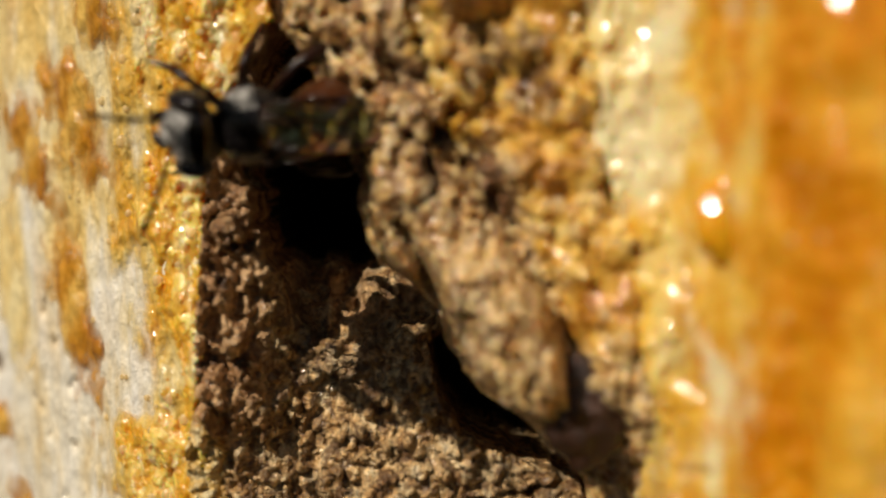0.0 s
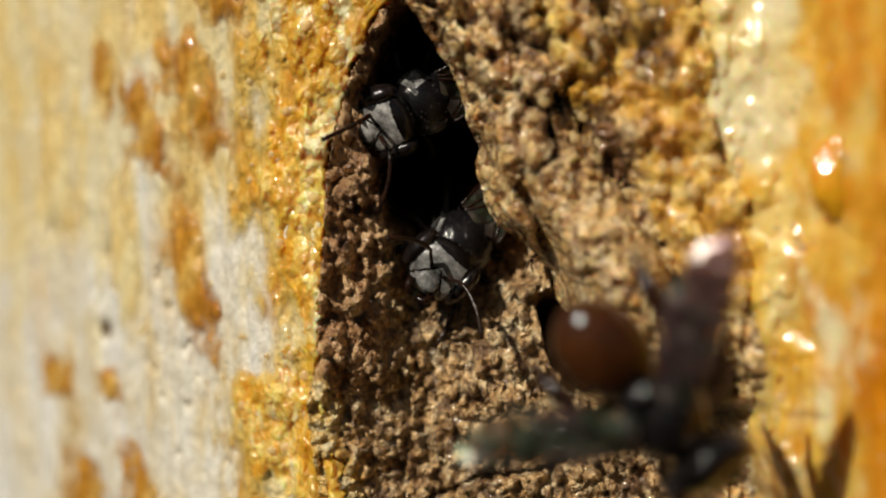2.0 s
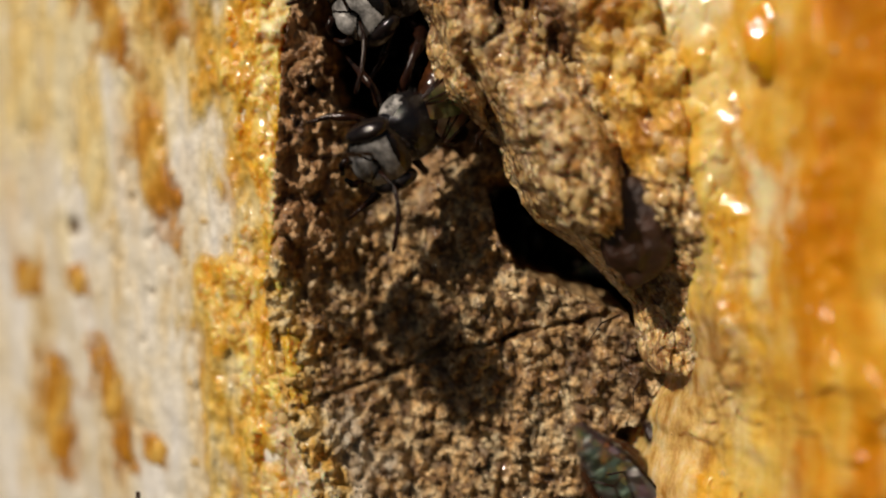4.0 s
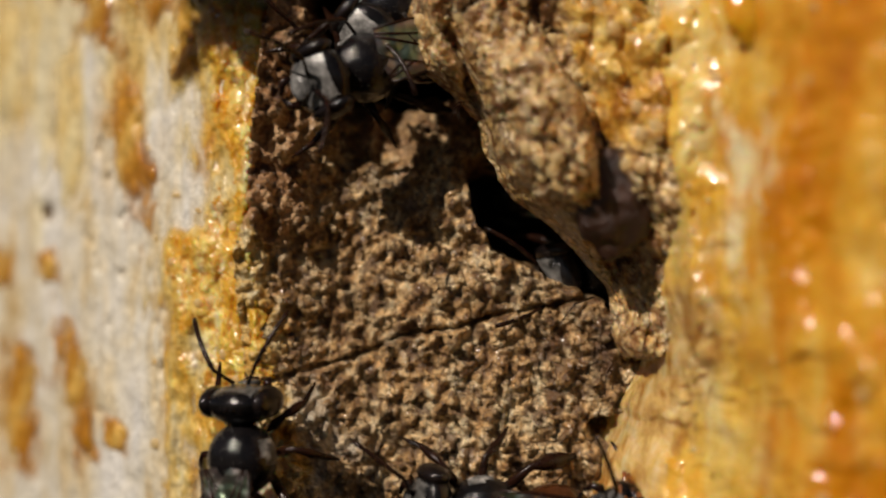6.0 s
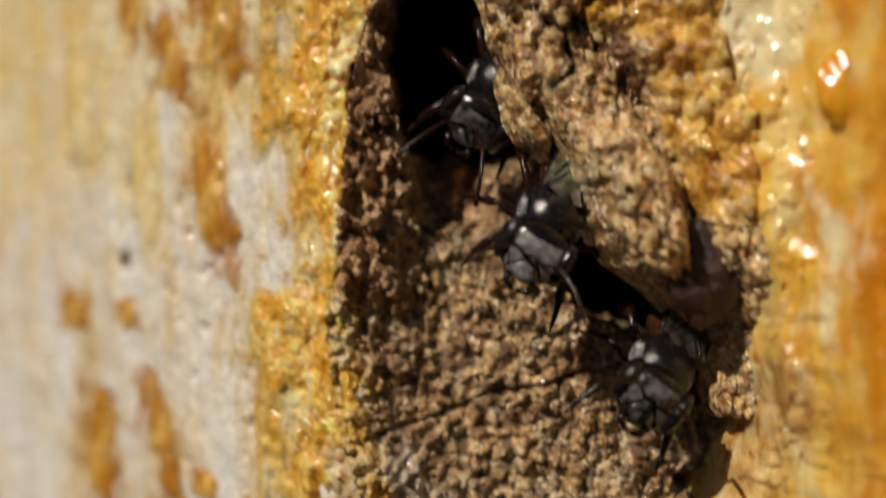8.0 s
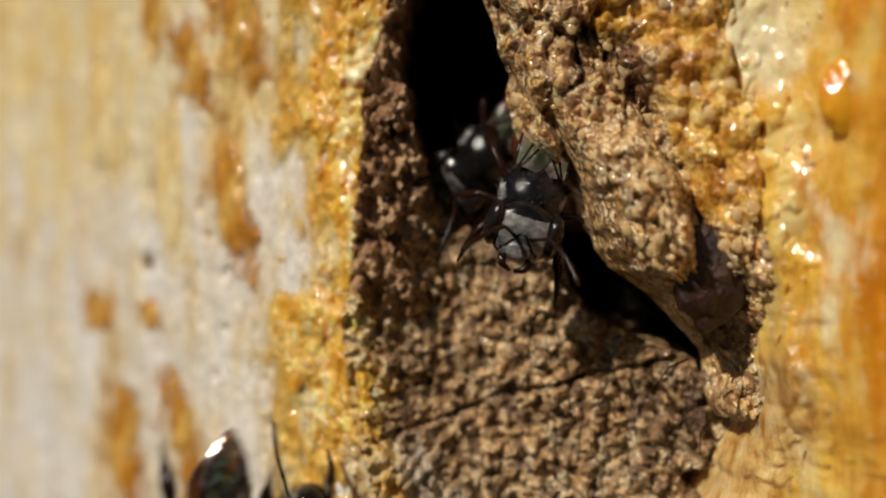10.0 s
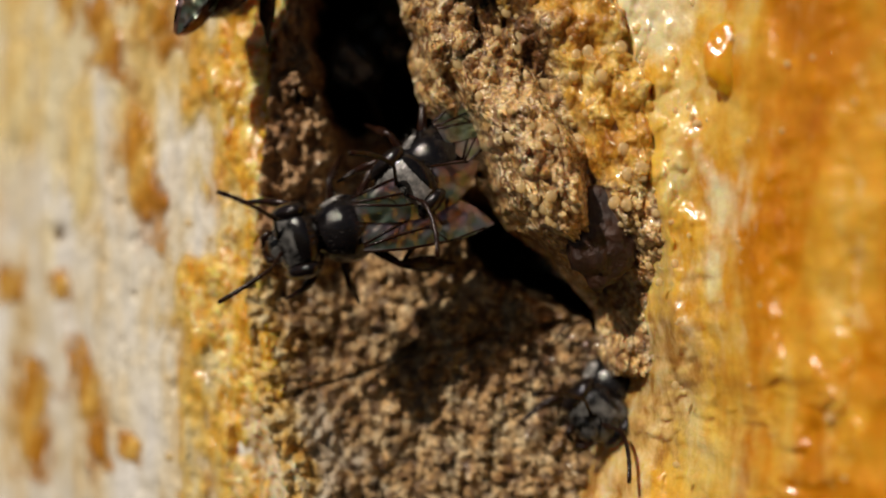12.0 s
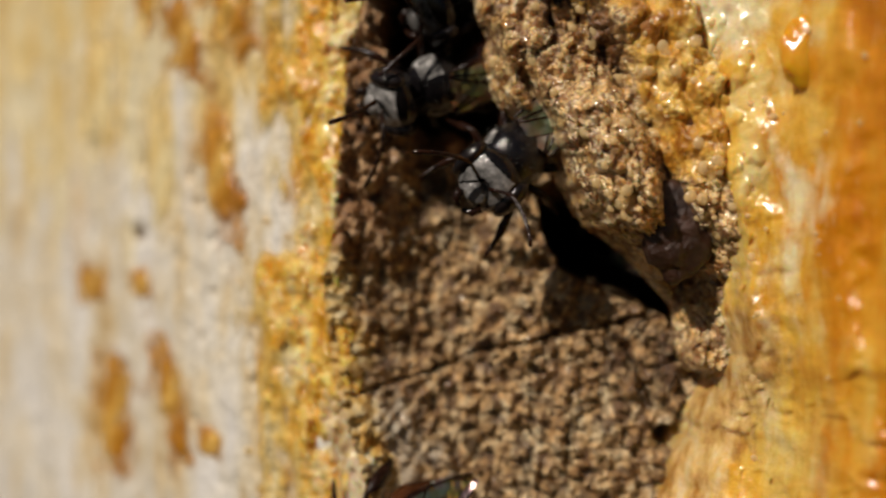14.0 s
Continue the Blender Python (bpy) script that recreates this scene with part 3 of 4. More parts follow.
    stain_and_shade += high * (0.75 * stripe(0.30, 0.09) + 0.45 * stripe(0.62, 0.06) + 0.35 * pit) + 0.45 * stripe(0.78, 0.05) * step(2.5, 4.5, z)
    stain_and_shade += lobe(5.6, 0.2, 0.9, 1.2, 0, 0.5) + lobe(4.3, 8.1, 0.6, 0.9, 20, 0.7) + lobe(4.9, 7.0, 0.5, 0.8, 0, 0.6)
    stain_and_shade += 0.15 * step(0.08, 0.0, w) + 0.55 * step(0.22, 0.05, w + 0.08 * patchy) * step(3.9, 5.2, z) + 0.6 * step(0.93, 1.0, w) * step(-2.0, 0.5, z) + 0.45 * patchy - 0.46
    amber = 0.9 * resin + 0.8 * high * stripe(0.45, 0.07) + 0.2 * patchy - 0.05 + 0.8 * step(-3.6, -4.4, z)
    ob = sheet("ridge_wall", x, y, z, CERUMEN, cover={"amber": amber, "stain_and_shade": stain_and_shade * (1 - 0.9 * step(-0.9, -1.5, z))})
    tagged(ob, "lumpy tan ridge of cerumen and resin overhanging the nest hole", "nest wall", kind="structure")


def wall_drop(x, z, end):
    """How far the resin wall sinks back towards the wood low down, next to the ridge's end."""
    return 2.9 * step(-1.2, -5.2, z) * np.exp(-np.maximum(x - end, 0) / 1.1)


def build_right():
    z, u = np.meshgrid(np.arange(-9.5, 13.5, 0.07), np.linspace(0, 1, 190), indexing="ij")
    end = ridge_end(z)
    x = end - 0.20 + (21 - end) * u**1.5
    y = along(RIGHT_DEPTH, x) + 0.34 * fbm(x * 0.8, z * 0.12, 101, 3) + 0.30 * fbm(x * 0.9, z * 0.5, 103, 3) + 0.06 * fbm(x * 3.2, z * 2.2, 104, 3)
    y += 1.0 * step(0.18, -0.20, x - end) + wall_drop(x, z, end)
    # lumps where the wall meets the ridge, and low down where it is crumbly
    rim = step(1.3, 0.3, x - end + 0.6 * fbm(x * 0.9, z * 0.7, 110, 4))
    low = step(-0.8, -3.2, z + 1.2 * fbm(x * 0.5, z * 0.5, 112, 3)) * step(4.5, 2.0, x - end)
    g1, g2, pick = cells(x * 2.6 + 0.7 * fbm(x * 2, z * 2, 113, 3), z * 2.0 + 0.7 * fbm(x * 2, z * 2, 119, 3), 111)
    y -= (0.045 + 0.22 * np.maximum(rim * 0.6, low)) * pick * np.sqrt(np.clip(1 - (g1 / 0.75) ** 2, 0, 1))
    veins = smooth_noise(x * 0.8, z * 0.12, 114) + 0.7 * fbm(x * 1.2, z * 0.45, 115, 3)
    orange = step(-0.9, 1.3, x - 8.1 + 1.4 * fbm(x * 0.5, z * 0.22, 107, 3)) * (1 - 0.75 * step(-0.5, -4.0, z) * step(12.0, 9.0, x)) - 0.55 * veins * step(0.5, 2.5, x - end)
    wax = 0.95 * step(-0.1, 0.25, x - end) * step(1.9, 0.9, x - end + 0.8 * fbm(x * 0.6, z * 0.4, 116, 3)) * step(4.2, 6.2, z + 0.8 * fbm(x * 0.7, z * 0.5, 117, 3)) + 0.8 * np.maximum(veins - 0.10, 0)
    crumbs = 0.55 * low * step(1.6, 0.4, x - end) + 0.25 * rim * step(2.5, 0.5, z)
    ob = sheet("wall_resin", x, y, z, RESIN_WALL, backing=16.0, cover={"orange": orange, "wax": wax, "crumbs": crumbs})
    tagged(ob, "glossy yellow and orange resin wall with cream wax beside the nest ridge", "resin", kind="structure")


def build_tree():
    """The rest of the trunk, round and upright behind the opened nest."""
    z, a = np.meshgrid(np.linspace(-600, 900, 160), np.linspace(0, 2 * math.pi, 180), indexing="ij")
    r = 150 + 9 * fbm(a * 3.0, z * 0.004, 121, 4) * np.sin(a / 2) + 0.02 * np.abs(z)
    away = step(30, 120, np.hypot(z, 150 * np.minimum(a, 2 * math.pi - a)))
    r = 150 + (r - 150) * away
    ob = sheet("wall_tree", r * np.sin(a), 192 - r * np.cos(a), z, TREE_WOOD)
    tagged(ob, "upright round tree trunk that holds the nest", "tree trunk", kind="structure")


build_tree()
build_trunk()
build_panel()
build_ridge()
build_right()


# ---- small shapes ----
def ball(radii, centre=(0, 0, 0), rings=10, sides=16, shape=None):
    """A rounded body along y; shape(v) takes the point on the unit ball and gives its moved place."""
    verts, faces = [], []
    for i in range(rings + 1):
        a = math.pi * i / rings
        for j in range(sides):
            b = 2 * math.pi * j / sides
            v = (math.sin(a) * math.cos(b), -math.cos(a), math.sin(a) * math.sin(b))
            if shape:
                v = shape(v)
            verts.append(tuple(c + r * w for c, r, w in zip(centre, radii, v)))
    for i in range(rings):
        for j in range(sides):
            k = (j + 1) % sides
            faces.append((i * sides + j, i * sides + k, (i + 1) * sides + k, (i + 1) * sides + j))
    return verts, faces


def tube(points, radii, sides=7):
    pts = [Vector(p) for p in points]
    verts, faces = [], []
    for n, p in enumerate(pts):
        way = (pts[min(n + 1, len(pts) - 1)] - pts[max(n - 1, 0)]).normalized()
        side = way.cross(Vector((0.13, 0.31, 0.94))).normalized()
        over = way.cross(side)
        for j in range(sides):
            a = 2 * math.pi * j / sides
            verts.append(tuple(p + (side * math.cos(a) + over * math.sin(a)) * radii[n]))
    for n in range(len(pts) - 1):
        for j in range(sides):
            k = (j + 1) % sides
            faces.append((n * sides + j, n * sides + k, (n + 1) * sides + k, (n + 1) * sides + j))
    faces.append(tuple(range(sides - 1, -1, -1)))
    faces.append(tuple((len(pts) - 1) * sides + j for j in range(sides)))
    return verts, faces


def joined(*shapes):
    verts, faces = [], []
    for v, f in shapes:
        faces += [tuple(i + len(verts) for i in face) for face in f]
        verts += list(v)
    return verts, faces


# ---- resin and wax on the wood ----
def patch(name, label, category, cx, cz, length, width, lean, depth_at, thick, mat, seed, group=""):
    """A lumpy drip that lies on a surface: a domed outline with frayed edges, its rim sunk into the wood."""
    length, width = length * 1.15, width * 1.45
    n, m = max(36, int(length / 0.07)), max(26, int(width / 0.05))
    a, b = np.meshgrid(np.linspace(-1.7, 1.7, n), np.linspace(-1.8, 1.8, m), indexing="ij")
    s = math.tan(radians(lean))
    bend = 0.16 * width * fbm(a * 1.5 + seed, a * 0 + seed, seed, 2)
    z = cz + a * length / 2
    x = cx + b * width / 2 * 1.15 + s * a * length / 2 + bend
    frayed = np.sqrt(a * a * np.abs(a) + b * b) + 0.75 * fbm(x * 1.8, z * 0.9, seed, 5, 0.6) + 0.55 * fbm(x * 0.9, z * 0.5, seed + 2, 2)
    f1, f2, pick = cells(x * 3.5, z * 2.4, seed + 3)
    y = depth_at(x, z) - 0.015 - step(1.05, 0.3, frayed) * (thick + 0.10 * (0.7 - f1) + 0.08 * fbm(x * 3, z * 2, seed + 5, 3))
    at = (cx, float(depth_at(np.array([cx]), np.array([cz]))[0]), cz)
    ob = sheet(name, x, y, z, mat, at=at, cover={"cover": np.clip(1.1 - 0.85 * frayed, 0, 1) * step(1.7, 1.35, np.maximum(np.abs(a), np.abs(b)))})
    return tagged(ob, label, category, group)


STREAKS = [(-6.45, 7.3, 3.3, 0.95, -14, DEEP_FILM, 0.20), (-6.75, 2.5, 4.2, 0.75, -10, DEEP_FILM, 0.20), (-8.1, 6.6, 2.3, 0.9, -7, DEEP_FILM, 0.10), (-9.5, 7.9, 1.9, 0.7, -5, DEEP_FILM, 0.08),
           (-9.0, 2.6, 4.0, 0.7, -4, WAX_FILM, 0.06), (-9.8, -1.05, 1.0, 0.6, 0, DEEP_FILM, 0.12), (-8.65, -4.6, 3.5, 0.8, -15, DEEP_FILM, 0.16), (-7.0, -5.8, 0.9, 0.6, -20, DEEP_FILM, 0.12),
           (-11.1, -5.4, 4.0, 1.1, -2, DEEP_FILM, 0.10), (-12.2, -1.1, 1.3, 0.9, 0, DEEP_FILM, 0.08), (-11.6, 5.2, 3.5, 0.8, -3, WAX_FILM, 0.08), (-5.6, 10.8, 3.0, 0.9, -8, DEEP_FILM, 0.16)]
for n, (x, z, length, width, lean, mat, thick) in enumerate(STREAKS):
    wax = mat is WAX_FILM
    patch("wax_streak" if wax else "resin_streak", "thin creamy wax smear on pale wood" if wax else "orange resin drip hardened on the pale wood", "wax" if wax else "resin",
          x, z, length, width, lean, trunk_depth, thick, mat, 200 + n, "resin drips on the trunk")


def right_depth(x, z):
    return along(RIGHT_DEPTH, x)


def lump(name, label, category, radius, at, mat, seed, squash=(1, 1, 1), rough=0.16, group="", grainy=0.0):
    noise_at = Vector((seed * 3.1, seed * 1.7, 0))

    def worn(v):
        k = 1 + rough * noise.fractal(Vector(v) * 1.4 + noise_at, 1.0, 2.0, 4) + grainy * (0.4 - noise.voronoi(Vector(v) * 4.2 + noise_at)[0][0])
        return tuple(c * k for c in v)

    v, f = ball([radius * s for s in squash], rings=26 if not grainy else 60, sides=36 if not grainy else 84, shape=worn)
    return tagged(part(name, v, f, mat, at=at), label, category, group)


lump("resin_clot", "dark brown glossy clot of resin on the ridge's foot", "resin", 1.0, (5.78, -1.85, 0.45), DARK_RESIN, 3, (0.9, 0.45, 1.15), 0.28)
lump("resin_drop", "glossy deep orange resin drop on the resin wall", "resin", 0.62, (8.3, -4.25, 4.5), AMBER_DROP, 5, (0.95, 0.5, 1.35), 0.2)
lump("cerumen_ball", "rough brown ball of cerumen hanging at the hole", "cerumen", 0.6, (1.8, 0.1, 4.25), CERUMEN, 8, (0.95, 0.8, 1.2), 0.22)
propolis_lump = lump("propolis_lump", "orange sticky lump of propolis being hauled", "propolis", 0.82, (0, 0, 0), PROPOLIS, 9, (1, 0.8, 0.95), 0.36, grainy=0.42)


def bead(radius):
    verts, faces = ball((radius, radius * 0.5, radius), rings=10, sides=14)
    mesh_ob = part("resin_droplet", verts, faces, BEAD)
    return tagged(mesh_ob, "tiny clear resin droplet added to catch sun glints", "droplet", "resin droplets")


BEAD, bead_nodes, bead_links, bead_shader = material("wet_clear_droplet")
bead_shader.inputs["Base Color"].default_value = (0.9, 0.7, 0.35, 1)
bead_shader.inputs["Roughness"].default_value = 0.14
bead_shader.inputs["Specular IOR Level"].default_value = 0.9
bead_clear, bead_mix = bead_nodes.new("ShaderNodeBsdfTransparent"), bead_nodes.new("ShaderNodeMixShader")
bead_clear.inputs["Color"].default_value = (1.0, 0.93, 0.80, 1)
bead_mix.inputs[0].default_value = 0.5
bead_links.new(bead_clear.outputs[0], bead_mix.inputs[1])
bead_links.new(bead_shader.outputs[0], bead_mix.inputs[2])
bead_links.new(bead_mix.outputs[0], bead_nodes["Material Output"].inputs["Surface"])
first_bead = bead(0.16)
spots = [(5.95, -3.25, 4.9), (5.25, -2.8, 4.85), (5.6, -3.05, 4.85), (4.5, -2.1, 5.6), (7.6, -3.5, 3.3), (7.75, -3.55, 3.1), (8.25, -4.6, 4.95), (8.4, -4.7, 4.8), (7.4, -3.4, -3.1),
         (7.3, -3.4, -4.9), (4.3, -2.5, 1.95), (3.7, -2.5, 1.6), (5.85, -3.1, 1.25), (6.45, -2.95, 0.75), (5.0, -2.3, 0.9), (-2.5, 1.6, -2.5), (-2.6, 1.5, -1.3), (-2.7, 1.4, -0.6), (-2.2, 1.6, -5.6)]
spots += [(8.2, -4.52, 4.95), (8.42, -4.5, 4.85), (7.61, -3.45, 3.24), (7.7, -3.5, 3.1), (8.71, -5.4, -1.07), (8.45, -4.8, 0.19), (8.4, -4.7, 0.35), (7.31, -3.2, -3.06), (8.56, -5.05, -2.86), (9.75, -6.95, -3.36), (9.98, -7.3, -1.14)]
# further droplets are added at random to catch glints
rng = random.Random(12)
for n in range(14):
    x, z = rng.uniform(6.9, 11.5), rng.uniform(-7, 10)
    spots.append((x, float(right_depth(x, z)) - 0.12, z))
for n in range(16):
    z = rng.uniform(-6, 9.5)
    x = float(along(RECESS_EDGE, z)) - rng.uniform(0.2, 2.0)
    spots.append((x, float(trunk_depth(np.array([x]), np.array([z]))[0]) - 0.20, z))
# cluster added for glints low on the ridge's big lobe, set on its skin
ridge_skin = np.array([tuple(v.co) for v in bpy.data.objects["ridge_wall"].data.vertices]) / MM
for x, z in ((3.95, 1.35), (4.1, 1.25), (4.25, 1.4), (4.4, 1.15), (4.15, 1.05), (4.0, 0.95), (4.5, 1.5), (3.6, 2.6), (3.3, 3.4), (4.9, 2.2), (2.2, 4.6), (2.0, 5.6), (2.5, 6.3), (2.9, 5.2), (5.2, 3.4), (5.6, 4.4)):
    near = ridge_skin[np.hypot(ridge_skin[:, 0] - x, ridge_skin[:, 2] - z) < 0.12]
    if len(near):
        spots.append(tuple(float(c) for c in near[np.argmin(near[:, 1])]))
# droplets added for glints on the ridge's crumbs and the resin round it
for name, count, keep in (("ridge_wall", 170, lambda p: -3 < p.z < 9.5 and p.y < 0.2), ("wall_resin", 26, lambda p: -6 < p.z < 9 and p.x < 9.5), ("resin_border", 36, lambda p: -6 < p.z < 9.5)):
    skin = bpy.data.objects[name].data.vertices
    placed = 0
    while placed < count:
        vert = skin[rng.randrange(len(skin))]
        p = vert.co / MM
        if keep(p) and vert.normal.y < -0.5:
            spots.append(tuple(p))
            placed += 1
first_bead.location = Vector(spots[0]) * MM
for n, (x, y, z) in enumerate(spots[1:]):
    bit = copy_thing(first_bead, pose(x * MM, y * MM, z * MM, 0, 40 * (n % 5), 0))
    s = (0.40 + 0.6 * rng.random() ** 2) * (0.7 if x > 6.9 else 1.0)
    bit.scale = (s, s, s * 1.15)


def bristle(x, y, z, turn, length):
    a = radians(turn)
    pts = [(0, 0, 0), (length * 0.4 * math.cos(a), -0.1, length * 0.4 * math.sin(a)), (length * math.cos(a + 0.35), -0.22, length * math.sin(a + 0.35))]
    return tagged(part("plant_fibre", *tube(pts, [0.03, 0.022, 0.008], 5), BEE_LEG, at=(x, y, z)), "short brown plant fibre stuck in the resin", "fibre", "stray fibres")


for spec in ((2.35, -0.25, 2.85, 215, 0.5), (2.3, -0.2, 2.8, 250, 0.4), (2.4, -0.3, 2.9, 190, 0.35), (5.6, 0.1, -1.7, 200, 1.3), (6.0, -0.2, -3.3, 235, 0.8)):
    bristle(*spec)


# ---- bees ----
def wing_mesh(side, length, width, lift, spread, thick=0.014):
    """A cambered wing blade that runs back from its root, with raised veins; spread: degrees out from the body's line."""
    rows, cols = 22, 8
    a = radians(spread)
    out, aft = Vector((side * math.sin(a), -math.cos(a), 0)), Vector((-side * math.cos(a), -math.sin(a), 0))

    def spot(u, v, up=0.0):
        half = width * (0.22 + 0.78 * math.sin(math.pi * min(1, 0.10 + u * 0.82)) ** 0.8)
        half *= 1.0 if u < 0.72 else math.sqrt(max(0.004, 1 - ((u - 0.72) / 0.28) ** 2))
        p = out * (u * length) + aft * (half * (v - 0.25) + 0.15 * width * u)
        return (p.x, p.y, lift + 0.10 * math.sin(u * 5) * (v - 0.5) - 0.20 * u * u - 0.10 * v * v + up)

    verts, faces = [], []
    for up in (0, thick):
        for i in range(rows + 1):
            for j in range(cols + 1):
                verts.append(spot(math.sin(math.pi / 2 * i / rows), j / cols, up))
    n = (rows + 1) * (cols + 1)
    for i in range(rows):
        for j in range(cols):
            q = (i * (cols + 1) + j, i * (cols + 1) + j + 1, (i + 1) * (cols + 1) + j + 1, (i + 1) * (cols + 1) + j)
            faces += [q[::-1], tuple(k + n for k in q)]
    veins = []
    for path in ([(0, 0.02), (0.3, 0.01), (0.65, 0.01), (0.92, 0.05)], [(0, 0.2), (0.25, 0.35), (0.5, 0.4), (0.62, 0.05)], [(0, 0.3), (0.3, 0.62), (0.55, 0.75), (0.6, 0.4)],
                 [(0.25, 0.35), (0.3, 0.62)], [(0.5, 0.4), (0.55, 0.75)]):
        veins.append(tube([spot(u, v, thick * 0.6) for u, v in path], [0.028 if path[0][0] == 0 else 0.018] * len(path), 5))
    return verts, faces, veins


def build_bee(label, head_up=0.0, spread=8.0, stride=0.0, feelers=(25, 25), bald=0.46, down=BEE_FACE):
    """One stingless worker about 4 mm long: head along +y, back along +z, thorax at the origin, feet 0.95 mm below it."""
    bee = new("bee")
    bee.empty_display_size = 0.001

    def hull(v):
        return (v[0], v[1], v[2] * (1.0 if v[2] > 0 else 0.85))

    v, f = ball((0.68, 0.68, 0.62), rings=26, sides=36, shape=hull)
    scutellum = ball((0.40, 0.26, 0.20), (0, -0.55, 0.34), 8, 14)
    sides = [1 if abs(sum(v[i][0] for i in q) / 4) > bald and -0.25 < sum(v[i][2] for i in q) / 4 < 0.72 - bald and -0.12 < sum(v[i][1] for i in q) / 4 < 0.40 else 0 for q in f]
    thorax = part("thorax", *joined((v, f), scutellum), [BEE_FUZZ, BEE_PALE], bee, slots=sides + [0] * len(scutellum[1]))
    tufts = []
    rng = random.Random(5)
    for _ in range(170):
        a, b = rng.uniform(0, 2 * math.pi), rng.uniform(-1, 1)
        n = Vector((math.cos(a) * math.sqrt(1 - b * b), b, math.sin(a) * math.sqrt(1 - b * b)))
        if n.z < -0.3:
            continue
        p = Vector((n.x * 0.68, n.y * 0.68, n.z * 0.62))
        tip = p + (n + Vector((rng.uniform(-0.5, 0.5), rng.uniform(-0.8, 0.2), rng.uniform(-0.5, 0.5)))).normalized() * rng.uniform(0.08, 0.16)
        s = n.cross(Vector((0.3, 0.5, 0.8))).normalized() * 0.006
        o = n.cross(s).normalized() * 0.006
        tufts.append(([tuple(p + s), tuple(p - s), tuple(p + o), tuple(tip)], [(0, 1, 3), (1, 2, 3), (2, 0, 3)]))
    tagged(part("fuzz", *joined(*tufts), BEE_DOWN, thorax, "short fine hairs"), kind="stuff")

    def belly(v):
        y = v[1]
        seam = 0.045 * sum(math.exp(-(((y - s) / 0.035) ** 2)) for s in (-0.62, -0.3, 0.02, 0.34, 0.64))
        fat = (1 - seam) * (1.0 if y > -0.2 else 1 - 0.25 * (y + 0.2) ** 2)
        return (v[0] * fat, y, v[2] * fat * (1.0 if v[2] > 0 else 0.8))

    abdomen = ball((0.70, 0.86, 0.56), (0, -1.45, -0.08), 40, 22, belly)
    waist = tube([(0, -0.50, -0.05), (0, -0.75, -0.08)], [0.22, 0.26], 12)
    part("abdomen", *joined(abdomen, waist), BEE_BROWN, bee, "shiny dark brown banded abdomen")

    # head, turned up about the neck
    turn = Matrix.Translation((0, 0.70, 0)) @ Matrix.Rotation(radians(head_up), 4, "X")

    def skull(v):
        front = 0.72 if v[1] > 0 else 0.9
        return (v[0] * (1 - 0.10 * max(0, -v[2])), v[1] * front, v[2])

    def moved(shape, m=turn):
        return [tuple(m @ Vector(p)) for p in shape[0]], shape[1]

    v, f = ball((0.70, 0.48, 0.62), (0, 0.35, -0.08), 56, 80, skull)

    def downy(face):
        """The front of the face is downy but for the bare dark seams round its plates."""
        x, y, z = (sum(v[i][k] for i in face) / len(face) for k in range(3))
        bare = (abs(abs(x) - (0.06 - 0.75 * (z + 0.02))) < 0.028 and z < 0.0)
        return 1 if y > 0.51 and abs(x) < 0.45 - 0.12 * max(0, z) and z < 0.32 and not bare else 0

    slots = [downy(face) for face in f]
    v, f = moved((v, f))
    head = part("head", v, f, [BEE_BLACK, down], bee, "black head with a grey downy face", slots=slots)
    clypeus = ball((0.25, 0.07, 0.19), (0, 0.67, -0.36), 10, 16)
    part("clypeus", *moved(clypeus), down, head, "pale grey face plate")
    for side in (-1, 1):
        eye = ball((0.20, 0.30, 0.48), (side * 0.58, 0.36, -0.02), 12, 14)
        part("compound_eye", *moved(eye), BEE_EYE, head, "glossy dark eye")
        jaw = tube([(side * 0.28, 0.58, -0.52), (side * 0.22, 0.66, -0.70), (side * 0.04, 0.68, -0.78)], [0.09, 0.08, 0.04])
        part("mandible", *moved(jaw), BEE_LEG, head)
        swing = radians(feelers[0 if side < 0 else 1])
        root = Vector((side * 0.15, 0.70, -0.06))
        elbow = root + Vector((side * 0.30, 0.28, 0.22))
        reach = Vector((side * math.sin(swing), math.cos(swing), 0.05))
        pts, rad = [root, root + (elbow - root) * 0.5, elbow], [0.045, 0.035, 0.04]
        for k in range(1, 11):
            pts.append(elbow + reach * (0.115 * k) + Vector((0, 0, -0.0045 * k * k)))
            rad.append(0.052 if k % 2 else 0.043)
        part("antenna", *moved(tube(pts, rad, 7)), BEE_LEG, head, "thin elbowed feeler")
    for n, x in enumerate((-0.12, 0, 0.12)):
        part("ocellus", *moved(ball((0.045, 0.045, 0.045), (x, 0.30, 0.52 + (0.02 if n == 1 else 0)), 6, 8)), BEE_EYE, head)

    for side in (-1, 1):
        for name, words, size, lift, turn, root in (("forewing", "clear smoky wing with brown veins", (2.75, 0.92), 0.56, spread, (side * 0.42, -0.12, 0.05)),
                                                    ("hindwing", "small clear rear wing", (1.9, 0.62), 0.47, spread + 4, (side * 0.42, -0.3, 0.0))):
            v, f, veins = wing_mesh(side, *size, lift + 0.07 * (side > 0), turn)
            wing = part(name, v, f, BEE_WING, bee, words, at=root)
            for v, f in veins:
                part("vein", v, f, BEE_LEG, wing)
